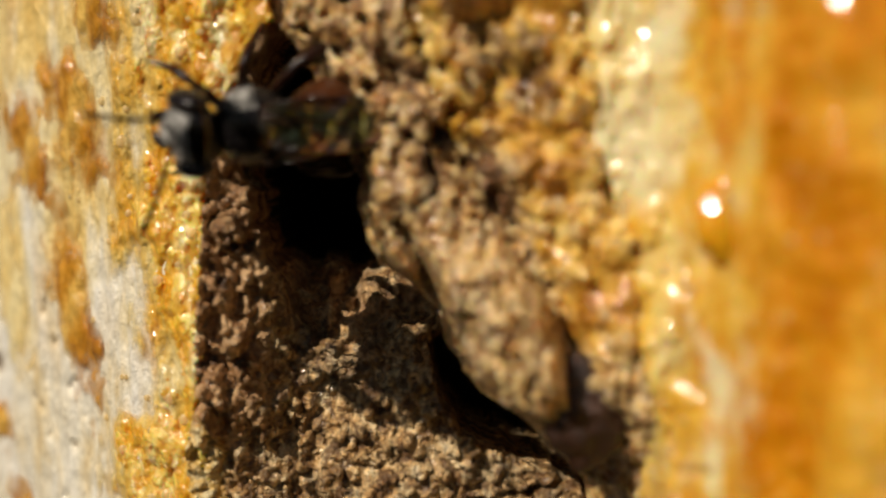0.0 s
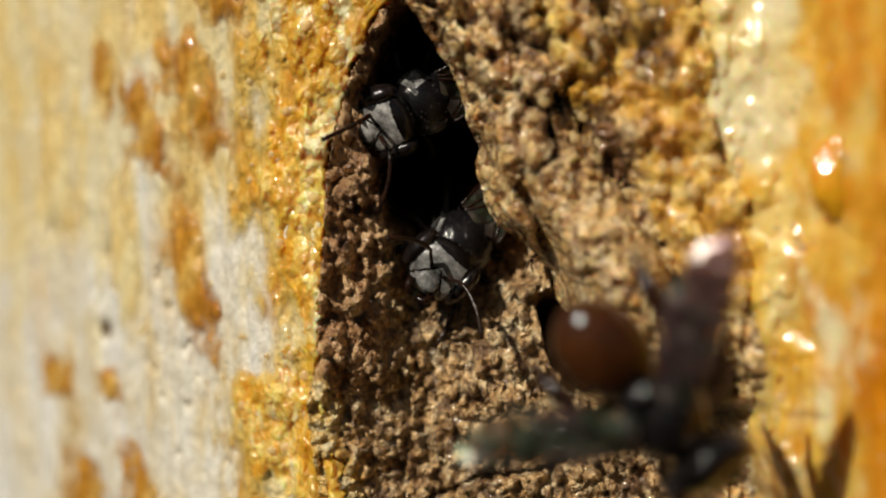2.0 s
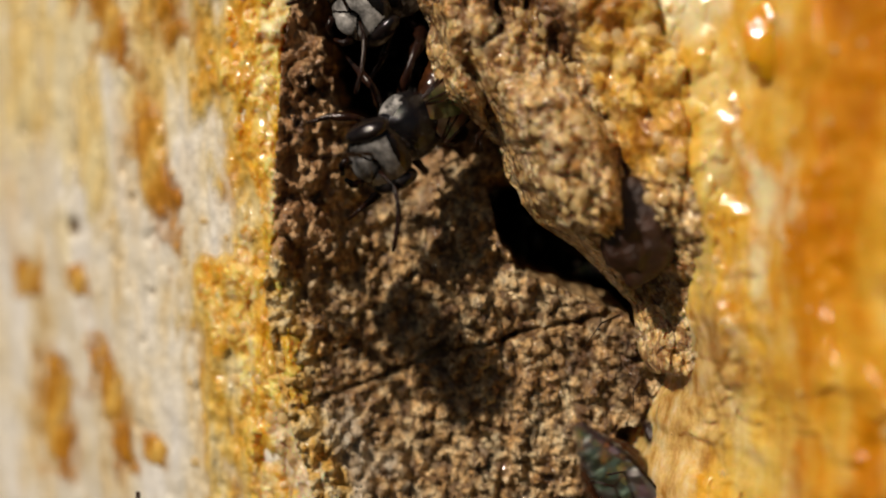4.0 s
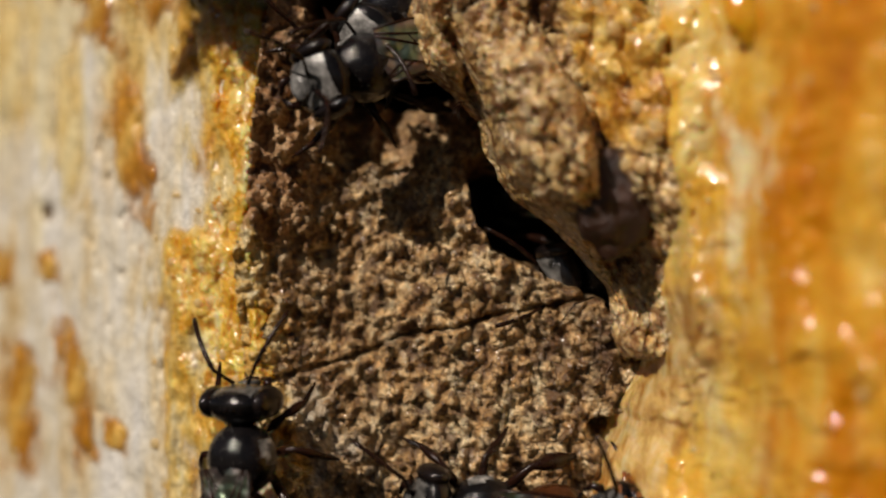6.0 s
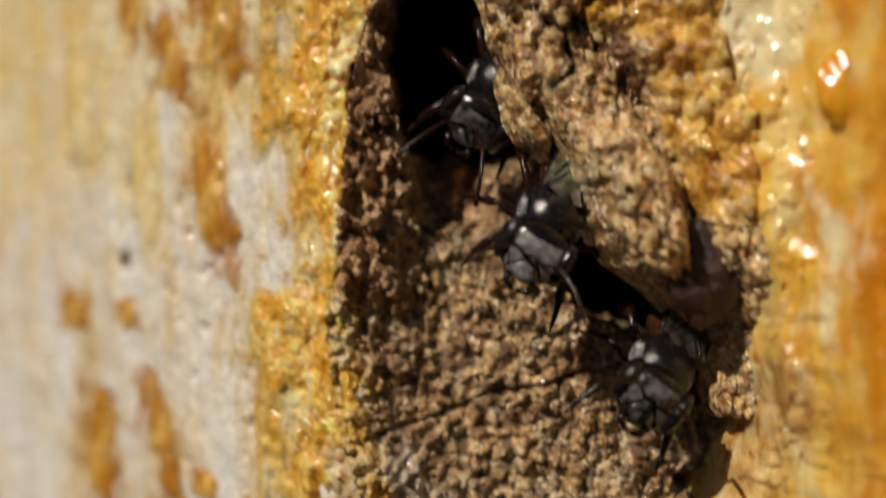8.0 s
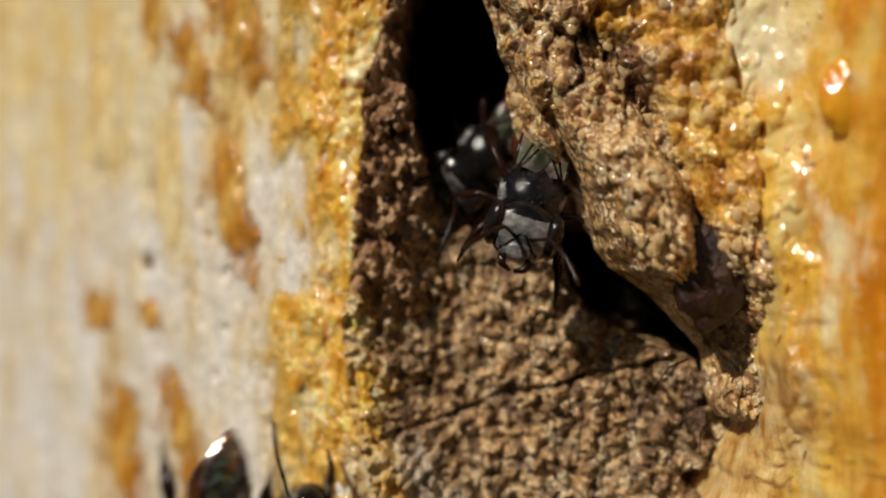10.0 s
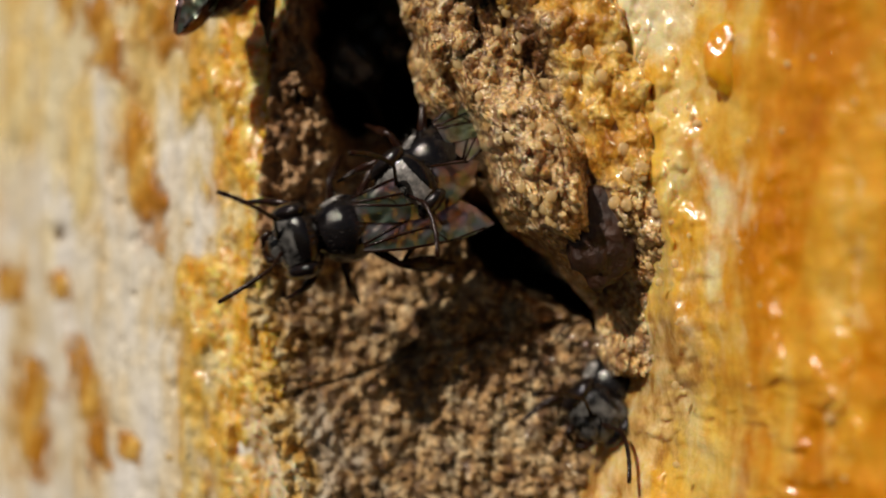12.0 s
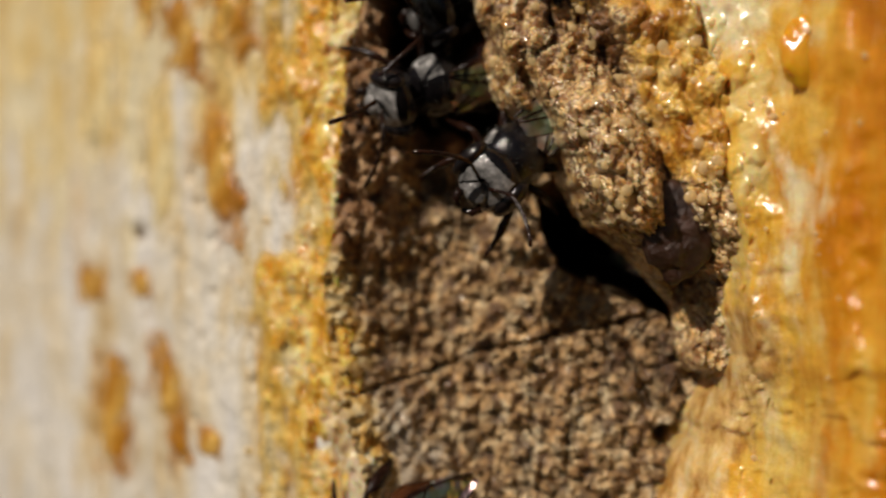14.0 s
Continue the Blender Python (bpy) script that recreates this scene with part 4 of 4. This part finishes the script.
        # legs: hip, knee, heel, foot
        for n, (hip, knee, heel, foot) in enumerate((
                ((0.25, 0.45, -0.45), (0.75, 0.85, -0.25), (0.95, 1.15, -0.70), (1.05, 1.55, -0.95)),
                ((0.32, 0.05, -0.50), (1.00, 0.10, -0.20), (1.30, -0.15, -0.65), (1.55, -0.30, -0.95)),
                ((0.30, -0.35, -0.48), (0.95, -0.85, -0.10), (1.10, -1.50, -0.45), (1.25, -2.10, -0.95)))):
            shift = stride * (1 if (n + (side > 0)) % 2 else -1)
            pts = [Vector((side * p[0], p[1] + shift * w, p[2])) for p, w in zip((hip, knee, heel, foot), (0, 0.35, 0.8, 1.0))]
            path = [pts[0], pts[0].lerp(pts[1], 0.5), pts[1], pts[1].lerp(pts[2], 0.6), pts[2], pts[2].lerp(pts[3], 0.35), pts[2].lerp(pts[3], 0.7), pts[3]]
            fat = [0.08, 0.11, 0.065, 0.10, 0.065, 0.055, 0.04, 0.022] if n < 2 else [0.08, 0.11, 0.07, 0.18, 0.17, 0.085, 0.05, 0.028]
            part("leg", *tube(path, fat, 8), BEE_LEG, bee)
    bee.scale = (1.25, 1.25, 1.25)
    return tagged(bee, label, "bee", "stingless worker bees")


def stand(x, y, z, heading, pitch=0.0, roll=0.0):
    """A bee's pose: place in mm, heading in the wall's plane (0 to +x, 90 up), head lifted off the wall by pitch, then rolled about its own line."""
    h, p = radians(heading), radians(pitch)
    flat, out = Vector((math.cos(h), 0, math.sin(h))), Vector((0, -1, 0))
    ahead = flat * math.cos(p) + out * math.sin(p)
    over = out * math.cos(p) - flat * math.sin(p)
    right = ahead.cross(over)
    m = Matrix((right, ahead, over)).transposed().to_4x4()
    return Matrix.Translation(Vector((x, y, z)) * MM) @ m @ Matrix.Rotation(radians(roll), 4, "Y")


def cling(x, y, z, heading, slope):
    """A bee's pose flat on the trunk, whose surface runs back by slope mm for each mm along x; the place is that of the thorax."""
    h = radians(heading)
    ahead = Vector((math.cos(h), slope * math.cos(h), math.sin(h))).normalized()
    over = Vector((slope, -1, 0)).normalized()
    m = Matrix((ahead.cross(over), ahead, over)).transposed().to_4x4()
    return Matrix.Translation(Vector((x, y, z)) * MM) @ m


def wag(bee, seed):
    """The feelers swing a little about their roots, each in its own time."""
    rng = random.Random(seed)
    feelers = [o for o in bee.children_recursive if o.name.startswith("antenna")]
    for o in feelers:
        root = sum((v.co for v in o.data.vertices[:7]), Vector()) / 7
        rows = []
        for k in range(29):
            swing = Euler((radians(rng.uniform(-14, 14)), radians(rng.uniform(-8, 8)), radians(rng.uniform(-16, 16)))).to_matrix().to_4x4()
            rows.append((k * 0.5, Matrix.Translation(root) @ swing @ Matrix.Translation(-root)))
        walk(o, rows)


def beat(bee, spans):
    """The wings stand out and beat during the spans of seconds (from, to); else they lie folded as built."""
    for o in bee.children:
        if not o.name.startswith(("forewing", "hindwing")):
            continue
        root, side = o.location.copy(), 1 if o.location.x > 0 else -1
        folded = Matrix.Translation(root)
        rows = [(0.0, folded)]
        for start, end in spans:
            rows.append((start - 0.1, folded))
            for k in range(int((end - start) * 15) + 1):
                up = 30 if k % 2 else -22
                rows.append((start + k / 15, Matrix.Translation(root) @ pose(0, 0, 0, 0, -side * up, side * 62)))
            rows.append((end + 0.12, folded))
        rows.append((14.0, folded))
        walk(o, [row for row in rows if row[0] >= 0])


guard_bee = build_bee("black stingless bee with a grey face guarding the hole", 26, -5, 0.1, (60, 15), 0.26, BEE_PALE_FACE)
lookout_bee = build_bee("black stingless bee with a grey face at the hole's rim", 34, -4, -0.15, (50, 40), 0.46, BEE_GREY_FACE)
corner_bee = build_bee("black bee that lands and waits under the resin ridge", 32, -4, 0.15, (20, 55))
homing_bee = build_bee("black bee with a shiny brown abdomen flying in", 10, 6, -0.1, (30, 30))
carrier_bee = build_bee("dark bee hauling an orange lump of propolis", 35, -4, 0.2, (45, 30))
rambling_bee = build_bee("black bee with glinting folded wings walking on the wood", 5, -5, -0.2, (25, 40))
passing_bee = build_bee("dark bee crossing the lower edge of the nest", 15, -2, 0.1, (30, 30))
leaving_bee = build_bee("black bee that climbs out of the hole and departs", 20, 7, 0.2, (35, 25))
entering_bee = build_bee("dark bee slipping head first into the hole", 0, -3, -0.1, (20, 20))
wood_bee = build_bee("black bee with iridescent wings on pale wood", 5, 5, 0.15, (40, 25))
hovering_bee = build_bee("dark bee hovering close before the nest", 10, -6, 0.0, (30, 30))
drifting_bee = build_bee("dark blurred bee flying past the ridge", 10, -3, 0.1, (30, 30))
returning_bee = build_bee("dark bee coming in low over the ridge", 15, -6, -0.1, (30, 45))


def motions():
    walk(guard_bee, [
        (0, stand(-1.10, -1.00, 6.73, 184, 10, -20)),
        (0.15, stand(-0.95, -0.40, 6.62, 188, 12, -20)),
        (0.3, stand(-0.64, 0.40, 6.66, 200, 25, -14)),
        (0.5, stand(-0.09, 2.40, 6.68, 204, 26, -14)),
        (1, stand(-0.37, 2.40, 6.73, 200, 26, -14)),
        (1.5, stand(-0.22, 2.40, 6.94, 204, 26, -14)),
        (2, stand(-0.14, 2.40, 6.70, 208, 28, -14)),
        (2.5, stand(0.29, 2.40, 6.99, 215, 32, -14)),
        (3, stand(0.26, 2.40, 7.03, 220, 34, 0)),
        (3.5, stand(-0.10, 2.20, 6.93, 225, 34, 0)),
        (3.7, stand(0.23, 1.30, 6.84, 220, 30, 0)),
        (5.8, stand(0.50, 1.30, 5.23, 230, 30, 0)),
        (6, stand(0.65, 1.20, 5.39, 235, 35, 0)),
        (6.3, stand(0.20, 4.00, 5.20, 235, 20, 0)),
        (6.6, stand(4.20, 7.00, 7.60, 230, 10, 0)),
        (11.1, stand(4.20, 7.00, 7.60, 230, 10, 0)),
        (11.3, stand(0.40, 3.50, 6.00, 230, 20, 0)),
        (11.5, stand(1.05, 1.60, 6.77, 225, 35, 0)),
        (11.7, stand(0.70, 2.00, 7.23, 225, 30, 0)),
        (12, stand(0.40, 5.50, 6.40, 225, 20, 0)),
        (12.5, stand(0.30, 4.50, 6.00, 225, 20, 0)),
        (12.8, stand(1.02, 2.20, 5.54, 235, 30, 0)),
        (13, stand(0.88, 1.60, 4.46, 235, 30, -35)),
        (13.5, stand(0.38, 1.00, 4.49, 205, 16, -35)),
        (14, stand(-0.22, 0.90, 4.38, 200, 14, -35)),
    ])
    walk(lookout_bee, [
        (0, stand(3.70, 8.00, 4.80, 240, 10, 0)),
        (0.7, stand(0.30, 5.00, 4.60, 240, 15, 0)),
        (1, stand(1.32, 4.00, 3.72, 235, 35, 0)),
        (1.5, stand(0.98, 3.00, 3.26, 225, 44, 0)),
        (2, stand(0.69, 2.60, 3.11, 225, 44, 0)),
        (2.5, stand(0.90, 2.20, 3.20, 225, 42, 0)),
        (3, stand(0.81, 0.90, 3.09, 228, 30, -28)),
        (3.5, stand(0.26, 0.70, 2.55, 222, 28, -28)),
        (3.7, stand(0.59, 0.10, 2.73, 222, 30, -28)),
        (5.8, stand(-0.15, 0.60, 3.84, 205, 25, 0)),
        (6, stand(0.01, 0.10, 3.74, 203, 25, 0)),
        (6.5, stand(0.23, 1.80, 3.88, 230, 30, 0)),
        (7, stand(0.25, 1.40, 3.95, 238, 42, 0)),
        (7.3, stand(1.05, 0.90, 3.23, 250, 35, 0)),
        (7.5, stand(2.18, -0.40, 2.35, 240, 34, 0)),
        (8, stand(2.34, -0.60, 1.78, 240, 34, 0)),
        (8.2, stand(2.17, -0.40, 2.30, 258, 38, 0)),
        (10.3, stand(1.39, -0.20, 2.44, 250, 35, 0)),
        (10.5, stand(1.21, 0.40, 2.14, 200, 14, 0)),
        (11, stand(1.90, 0.30, 2.35, 192, 14, 0)),
        (11.5, stand(2.83, -0.30, 1.87, 225, 30, 0)),
        (12, stand(1.64, -0.60, 2.35, 225, 34, 0)),
        (12.5, stand(1.79, -0.80, 2.41, 228, 34, 0)),
        (13, stand(1.84, -0.80, 1.48, 230, 34, 0)),
        (13.5, stand(1.70, -0.80, 2.33, 225, 34, 0)),
        (14, stand(1.81, -0.60, 2.40, 225, 34, 0)),
    ])
    walk(corner_bee, [
        # flies unseen above at first, placed so that its shadow falls on the wood
        (0, stand(-5.57, -7.79, 10.91, -35, 0, 0)),
        (0.2, stand(-4.67, -7.79, 10.41, -32, 0, 0)),
        (0.4, stand(2.00, -25.00, 30.00, -20, 0, 0)),
        (0.95, stand(12.00, -14.00, 13.00, 250, 0, 0)),
        (1.2, stand(7.38, -13.00, 6.63, 190, 0, 20)),
        (1.5, stand(5.23, -16.00, 4.44, 165, 0, -40)),
        (1.8, stand(4.06, -6.00, 1.58, 318, 0, 20)),
        (2, stand(4.20, -6.50, 0.10, 312, -10, 15)),
        (2.2, stand(3.85, -1.80, -1.49, 330, -10, 10)),
        (2.3, stand(4.16, -0.40, -2.02, 350, -15, 0)),
        (2.5, stand(7.22, 3.20, -2.67, 20, -40, 0)),
        (2.8, stand(5.60, 4.00, -1.00, 120, -30, 0)),
        (3.2, stand(5.20, 6.50, -0.40, 150, -20, 0)),
        (5.3, stand(5.20, 6.00, -0.60, 190, 0, 0)),
        (5.8, stand(6.37, 1.40, -1.43, 195, 10, 0)),
        (6, stand(6.15, 2.40, -1.09, 190, 5, 0)),
        (6.5, stand(5.46, -0.40, -1.42, 225, 25, 0)),
        (7, stand(5.31, -0.30, -1.13, 232, 35, 0)),
        (7.5, stand(5.38, -0.50, -1.46, 232, 48, 0)),
        (8, stand(5.00, -0.50, -1.87, 232, 48, 0)),
        (8.2, stand(5.26, -0.50, -1.37, 232, 38, 0)),
        (9, stand(5.50, 5.80, 0.30, 230, 20, 0)),
        (11.6, stand(5.50, 5.80, 0.30, 230, 20, 0)),
        (12, stand(6.53, 0.80, -3.43, 230, 40, 0)),
        (12.2, stand(4.54, -0.30, -4.05, 225, 20, 0)),
        (12.5, stand(1.76, -0.20, -5.00, 205, 12, 0)),
        (13, stand(2.40, -0.20, -4.43, 212, 18, 0)),
        (13.5, stand(-1.33, 0.00, -5.01, 198, 12, 0)),
        (14, stand(-2.12, 0.00, -7.97, 215, 10, 0)),
    ])
    walk(homing_bee, [
        (0, stand(-34.00, -20.00, -12.00, 20, 0, 0)),
        (2.1, stand(-30.00, -18.00, -10.00, 20, 0, 0)),
        (2.3, stand(-12.00, -8.00, -1.00, 30, 0, -90)),
        (2.5, stand(-0.36, -2.60, 2.78, 27, -12, -70)),
        (2.6, stand(0.10, -2.20, 3.20, 20, 10, -60)),
        (2.7, stand(1.41, -1.20, 1.81, 30, -15, -20)),
        (2.8, stand(1.55, 0.20, 1.06, 60, -30, 0)),
        (3, stand(4.37, 5.60, -0.79, 95, -35, 0)),
        (3.2, stand(4.80, 4.60, 0.40, 100, -40, 0)),
        (3.6, stand(4.20, 5.50, 1.20, 150, -20, 0)),
        (6.5, stand(3.90, 5.00, 1.00, 190, 0, 0)),
        (6.8, stand(3.00, 1.40, 0.70, 195, 10, 0)),
        (7, stand(2.09, 0.20, -0.68, 205, 15, 0)),
        (7.3, stand(-3.81, 0.60, -1.88, 188, 0, -15)),
        (7.5, cling(-4.87, 0.79, -2.97, 210, -0.45)),
        (7.65, cling(-5.51, 1.30, -2.66, 220, -0.45)),
        (7.85, stand(-9.22, -3.00, -3.74, 230, 0, -30)),
        (8.2, stand(-18.00, -10.00, -10.00, 230, 0, 0)),
        (14, stand(-30.00, -14.00, -30.00, 230, 0, 0)),
    ])
    walk(carrier_bee, [
        (0, stand(3.00, -0.20, -11.00, 30, 0, 0)),
        (3.1, stand(1.50, -0.20, -9.00, 30, 0, 0)),
        (3.3, stand(3.03, -0.10, -3.94, 25, 5, 0)),
        (3.5, stand(4.90, 0.10, -4.49, 25, -10, 0)),
        (3.7, stand(5.25, -0.20, -5.37, 10, -5, 0)),
        (4.2, stand(7.00, 0.50, -8.00, 260, 0, 0)),
        (5.9, stand(6.80, -0.60, -8.60, 120, 0, 0)),
        (6.15, stand(7.16, -0.60, -5.42, 190, 10, 0)),
        (6.3, stand(6.55, -0.60, -4.33, 225, 25, 0)),
        (6.5, stand(5.63, -0.60, -3.69, 232, 25, 0)),
        (6.7, stand(4.90, -0.60, -3.84, 225, 25, 0)),
        (7, stand(3.86, -0.50, -3.55, 222, 28, 0)),
        (7.3, stand(0.56, -0.30, -4.83, 205, 10, 0)),
        (7.5, stand(-0.16, -0.30, -6.60, 200, 5, 0)),
        (7.9, stand(-3.00, -0.50, -10.00, 215, 0, 0)),
        (9.9, stand(3.00, -0.20, -10.00, 60, 0, 0)),
        (10.6, stand(2.70, 0.00, -5.69, 120, 0, 0)),
        (11, stand(2.33, -0.20, -3.27, 212, 22, 0)),
        (11.2, stand(2.65, -2.50, -3.57, 215, 10, 0)),
        (11.4, stand(3.77, -6.00, -6.18, 235, 0, 0)),
        (11.9, stand(2.00, -14.00, -16.00, 250, 0, 0)),
        (14, stand(2.00, -14.00, -34.00, 250, 0, 0)),
    ])
    walk(rambling_bee, [
        (0, stand(-6.00, 2.00, -10.50, 120, 0, -8)),
        (5.5, stand(-5.00, 1.20, -7.20, 150, 0, -15)),
        (5.8, cling(-1.95, -0.94, -6.34, 150, -0.45)),
        (6, cling(-2.71, -0.60, -5.55, 92, -0.45)),
        (6.2, cling(-3.00, -0.47, -5.80, 110, -0.45)),
        (6.5, stand(-9.00, -4.00, -10.00, 200, 0, -8)),
        (9.6, stand(-9.00, -4.00, -10.00, 60, 0, -8)),
        (10.1, stand(-6.00, 2.20, -5.50, 240, 0, -8)),
        (10.3, cling(-5.03, 0.92, -2.04, 235, -0.45)),
        (10.5, cling(-4.36, 0.38, -0.17, 200, -0.45)),
        (10.7, cling(-4.24, 0.28, 0.54, 170, -0.45)),
        (11, cling(-4.62, 0.59, 2.23, 138, -0.45)),
        (11.3, cling(-4.56, 0.54, 4.06, 105, -0.45)),
        (11.5, cling(-3.83, -0.04, 5.23, 80, -0.45)),
        (11.8, cling(-3.67, -0.16, 7.30, 75, -0.45)),
        (12, cling(-2.89, -0.51, 8.52, 60, -0.45)),
        (12.4, stand(-5.00, -2.00, 12.00, 90, 0, 0)),
        (14, stand(-6.00, -6.00, 16.00, 90, 0, 0)),
    ])
    walk(passing_bee, [
        (0, stand(5.00, -0.50, -10.50, 60, 0, 0)),
        (5.7, stand(2.00, -0.30, -8.60, 170, 0, 0)),
        (6, stand(2.94, -0.20, -6.81, 172, 5, 0)),
        (6.3, stand(0.50, -0.20, -9.00, 190, 0, 0)),
        (7, stand(4.60, -0.50, -8.60, 60, 0, 0)),
        (7.3, stand(4.73, -0.40, -7.40, 40, 0, 0)),
        (7.5, stand(4.89, -0.50, -6.90, 15, 5, 0)),
        (8, stand(5.23, -0.60, -8.75, 150, 0, 0)),
        (8.6, stand(6.00, -0.30, -9.00, 270, 0, 0)),
        (11, stand(-3.00, 0.00, -9.00, 215, 0, -20)),
        (11.3, cling(-2.11, -0.87, -3.93, 218, -0.45)),
        (11.5, cling(-2.68, -0.61, -4.91, 218, -0.45)),
        (11.9, stand(-8.00, 3.00, -9.50, 218, 0, -8)),
        (14, stand(-10.00, 4.00, -13.00, 218, 0, -8)),
    ])
    walk(leaving_bee, [
        (0, stand(4.60, 8.50, 6.20, 230, 0, 0)),
        (7, stand(0.40, 6.00, 5.00, 240, 10, 0)),
        (7.5, stand(1.29, 1.60, 3.23, 240, 30, 0)),
        (8, stand(1.28, 1.60, 5.18, 235, 25, 0)),
        (8.2, stand(0.83, 1.50, 5.26, 235, 25, 0)),
        (10.3, stand(0.70, 3.20, 3.40, 220, 20, 0)),
        (10.5, stand(0.70, 3.20, 3.30, 220, 20, 0)),
        (11.2, stand(0.60, 2.60, 3.20, 200, 10, 0)),
        (11.5, stand(0.82, 0.50, 2.21, 188, 8, 0)),
        (11.8, stand(0.47, -0.60, 0.85, 190, 10, 0)),
        (12, stand(-0.52, -1.40, 0.61, 195, 14, 0)),
        (12.2, stand(-2.48, -1.00, -0.17, 205, 5, -10)),
        (12.5, cling(-3.94, 0.04, -2.65, 219, -0.45)),
        (12.65, cling(-4.14, 0.20, -3.00, 219, -0.45)),
        (12.9, stand(-7.98, -3.00, -6.65, 230, 0, -30)),
        (13.3, stand(-18.00, -10.00, -12.00, 230, 0, 0)),
        (14, stand(-30.00, -14.00, -30.00, 230, 0, 0)),
    ])
    walk(entering_bee, [
        (0, stand(4.00, -14.00, -34.00, 60, 0, 0)),
        (5.7, stand(-14.00, -12.00, 20.00, 300, 0, 0)),
        (6, stand(-4.10, 0.60, 7.07, 300, 0, 0)),
        (6.1, stand(-1.10, -3.50, 4.53, 200, 0, 0)),
        (6.2, stand(-1.83, -3.00, 4.74, 150, 0, -20)),
        (6.3, stand(-2.57, -2.60, 4.19, 80, 0, -30)),
        (6.4, stand(0.83, -1.20, 3.03, 80, -20, 0)),
        (6.5, stand(0.23, 1.20, 4.43, 75, -40, 0)),
        (6.8, stand(4.60, 7.00, 8.60, 60, -50, 0)),
        (13.4, stand(4.20, 7.00, 8.40, 60, -50, 0)),
        (13.8, stand(1.48, 2.20, 7.65, 210, 20, 0)),
        (14, stand(0.76, 1.00, 6.73, 205, 30, 0)),
    ])
    walk(wood_bee, [
        (0, stand(-5.00, 0.50, -11.00, 120, 0, -20)),
        (9.8, stand(-3.50, 0.30, -8.00, 100, 0, -20)),
        (10.3, cling(-3.78, -0.08, -4.09, 215, -0.45)),
        (10.5, cling(-2.94, -0.49, -3.98, 226, -0.45)),
        (10.7, cling(-4.23, 0.27, -4.24, 215, -0.45)),
        (11, cling(-8.04, 4.23, -4.09, 190, -0.45)),
        (11.3, stand(-10.36, 3.00, -4.97, 190, 0, -30)),
        (11.7, stand(-16.00, 4.00, -7.00, 200, 0, -30)),
        (14, stand(-20.00, 4.00, -9.00, 200, 0, -30)),
    ])
    walk(hovering_bee, [
        (0, stand(20.00, -14.00, 6.00, 180, 0, 0)),
        (10, stand(18.00, -13.00, 4.00, 200, 0, 0)),
        (10.3, stand(3.54, -10.00, 0.41, 218, 15, 10)),
        (10.5, stand(3.58, -8.00, -0.54, 222, 15, 0)),
        (10.7, stand(4.42, -6.00, -1.86, 210, 22, 0)),
        (11, stand(5.07, -3.20, -3.49, 215, 52, 0)),
        (11.3, stand(4.49, -3.20, -3.39, 215, 45, 0)),
        (11.5, stand(4.23, -3.20, -3.63, 215, 55, 0)),
        (11.9, stand(0.00, -12.00, -14.00, 250, 0, 0)),
        (14, stand(0.00, -16.00, -34.00, 250, 0, 0)),
    ])
    walk(drifting_bee, [
        (0, stand(24.00, -14.00, -6.00, 180, 0, 0)),
        (9.9, stand(14.00, -20.00, 4.00, 240, 0, 0)),
        (10.3, stand(3.73, -21.00, 1.52, 266, -25, 0)),
        (10.5, stand(2.77, -21.00, 1.66, 268, -25, 0)),
        (10.7, stand(4.04, -20.00, 1.66, 275, -20, 0)),
        (10.9, stand(26.00, -16.00, 16.00, 330, 0, 20)),
        (11.5, stand(24.00, -16.00, 8.00, 330, 0, 0)),
        (14, stand(30.00, -16.00, 10.00, 330, 0, 0)),
    ])
    walk(returning_bee, [
        (0, stand(22.00, -14.00, 6.00, 180, 0, 0)),
        (10, stand(18.00, -13.00, 5.00, 190, 0, 0)),
        (10.3, stand(5.67, -10.00, 2.12, 190, 0, 25)),
        (10.5, stand(4.39, -9.00, 1.71, 190, 0, 25)),
        (10.7, stand(3.78, -7.00, 1.12, 195, 0, 20)),
        (11, stand(3.07, -5.00, 0.24, 190, 20, 15)),
        (11.3, stand(3.50, -1.20, -0.51, 150, -20, 0)),
        (11.6, stand(5.20, 5.20, -0.30, 150, -20, 0)),
        (12, stand(5.40, 6.40, 0.20, 150, -20, 0)),
        (14, stand(5.40, 6.40, 0.20, 150, -20, 0)),
    ])
    walk(propolis_lump, [
        (0, stand(6.20, -0.60, -9.50, 0, 0, 0)),
        (5.7, stand(6.20, -0.60, -8.20, 0, 0, 0)),
        (6.1, stand(6.57, -0.50, -6.16, 10, 0, 0)),
        (6.4, stand(5.65, -0.60, -5.55, 20, 0, 0)),
        (6.5, stand(4.62, -0.60, -5.09, 30, 0, 0)),
        (6.7, stand(3.76, -0.60, -5.58, 45, 0, 0)),
        (7, stand(2.68, -0.50, -6.15, 60, 0, 0)),
        (7.3, stand(-0.52, -0.30, -6.57, 90, 0, 0)),
        (7.6, stand(-1.50, 0.00, -8.50, 110, 0, 0)),
        (14, stand(-1.50, 0.00, -9.50, 110, 0, 0)),
    ])
    for bee, seed in ((guard_bee, 1), (lookout_bee, 2), (corner_bee, 3), (leaving_bee, 4), (rambling_bee, 5)):
        wag(bee, seed)
    for bee, spans in ((corner_bee, [(0.3, 2.15)]), (homing_bee, [(2.2, 2.75), (7.7, 8.3)]), (entering_bee, [(5.8, 6.4)]), (wood_bee, [(10.95, 11.7)]), (leaving_bee, [(12.7, 13.4)])):
        beat(bee, spans)


motions()
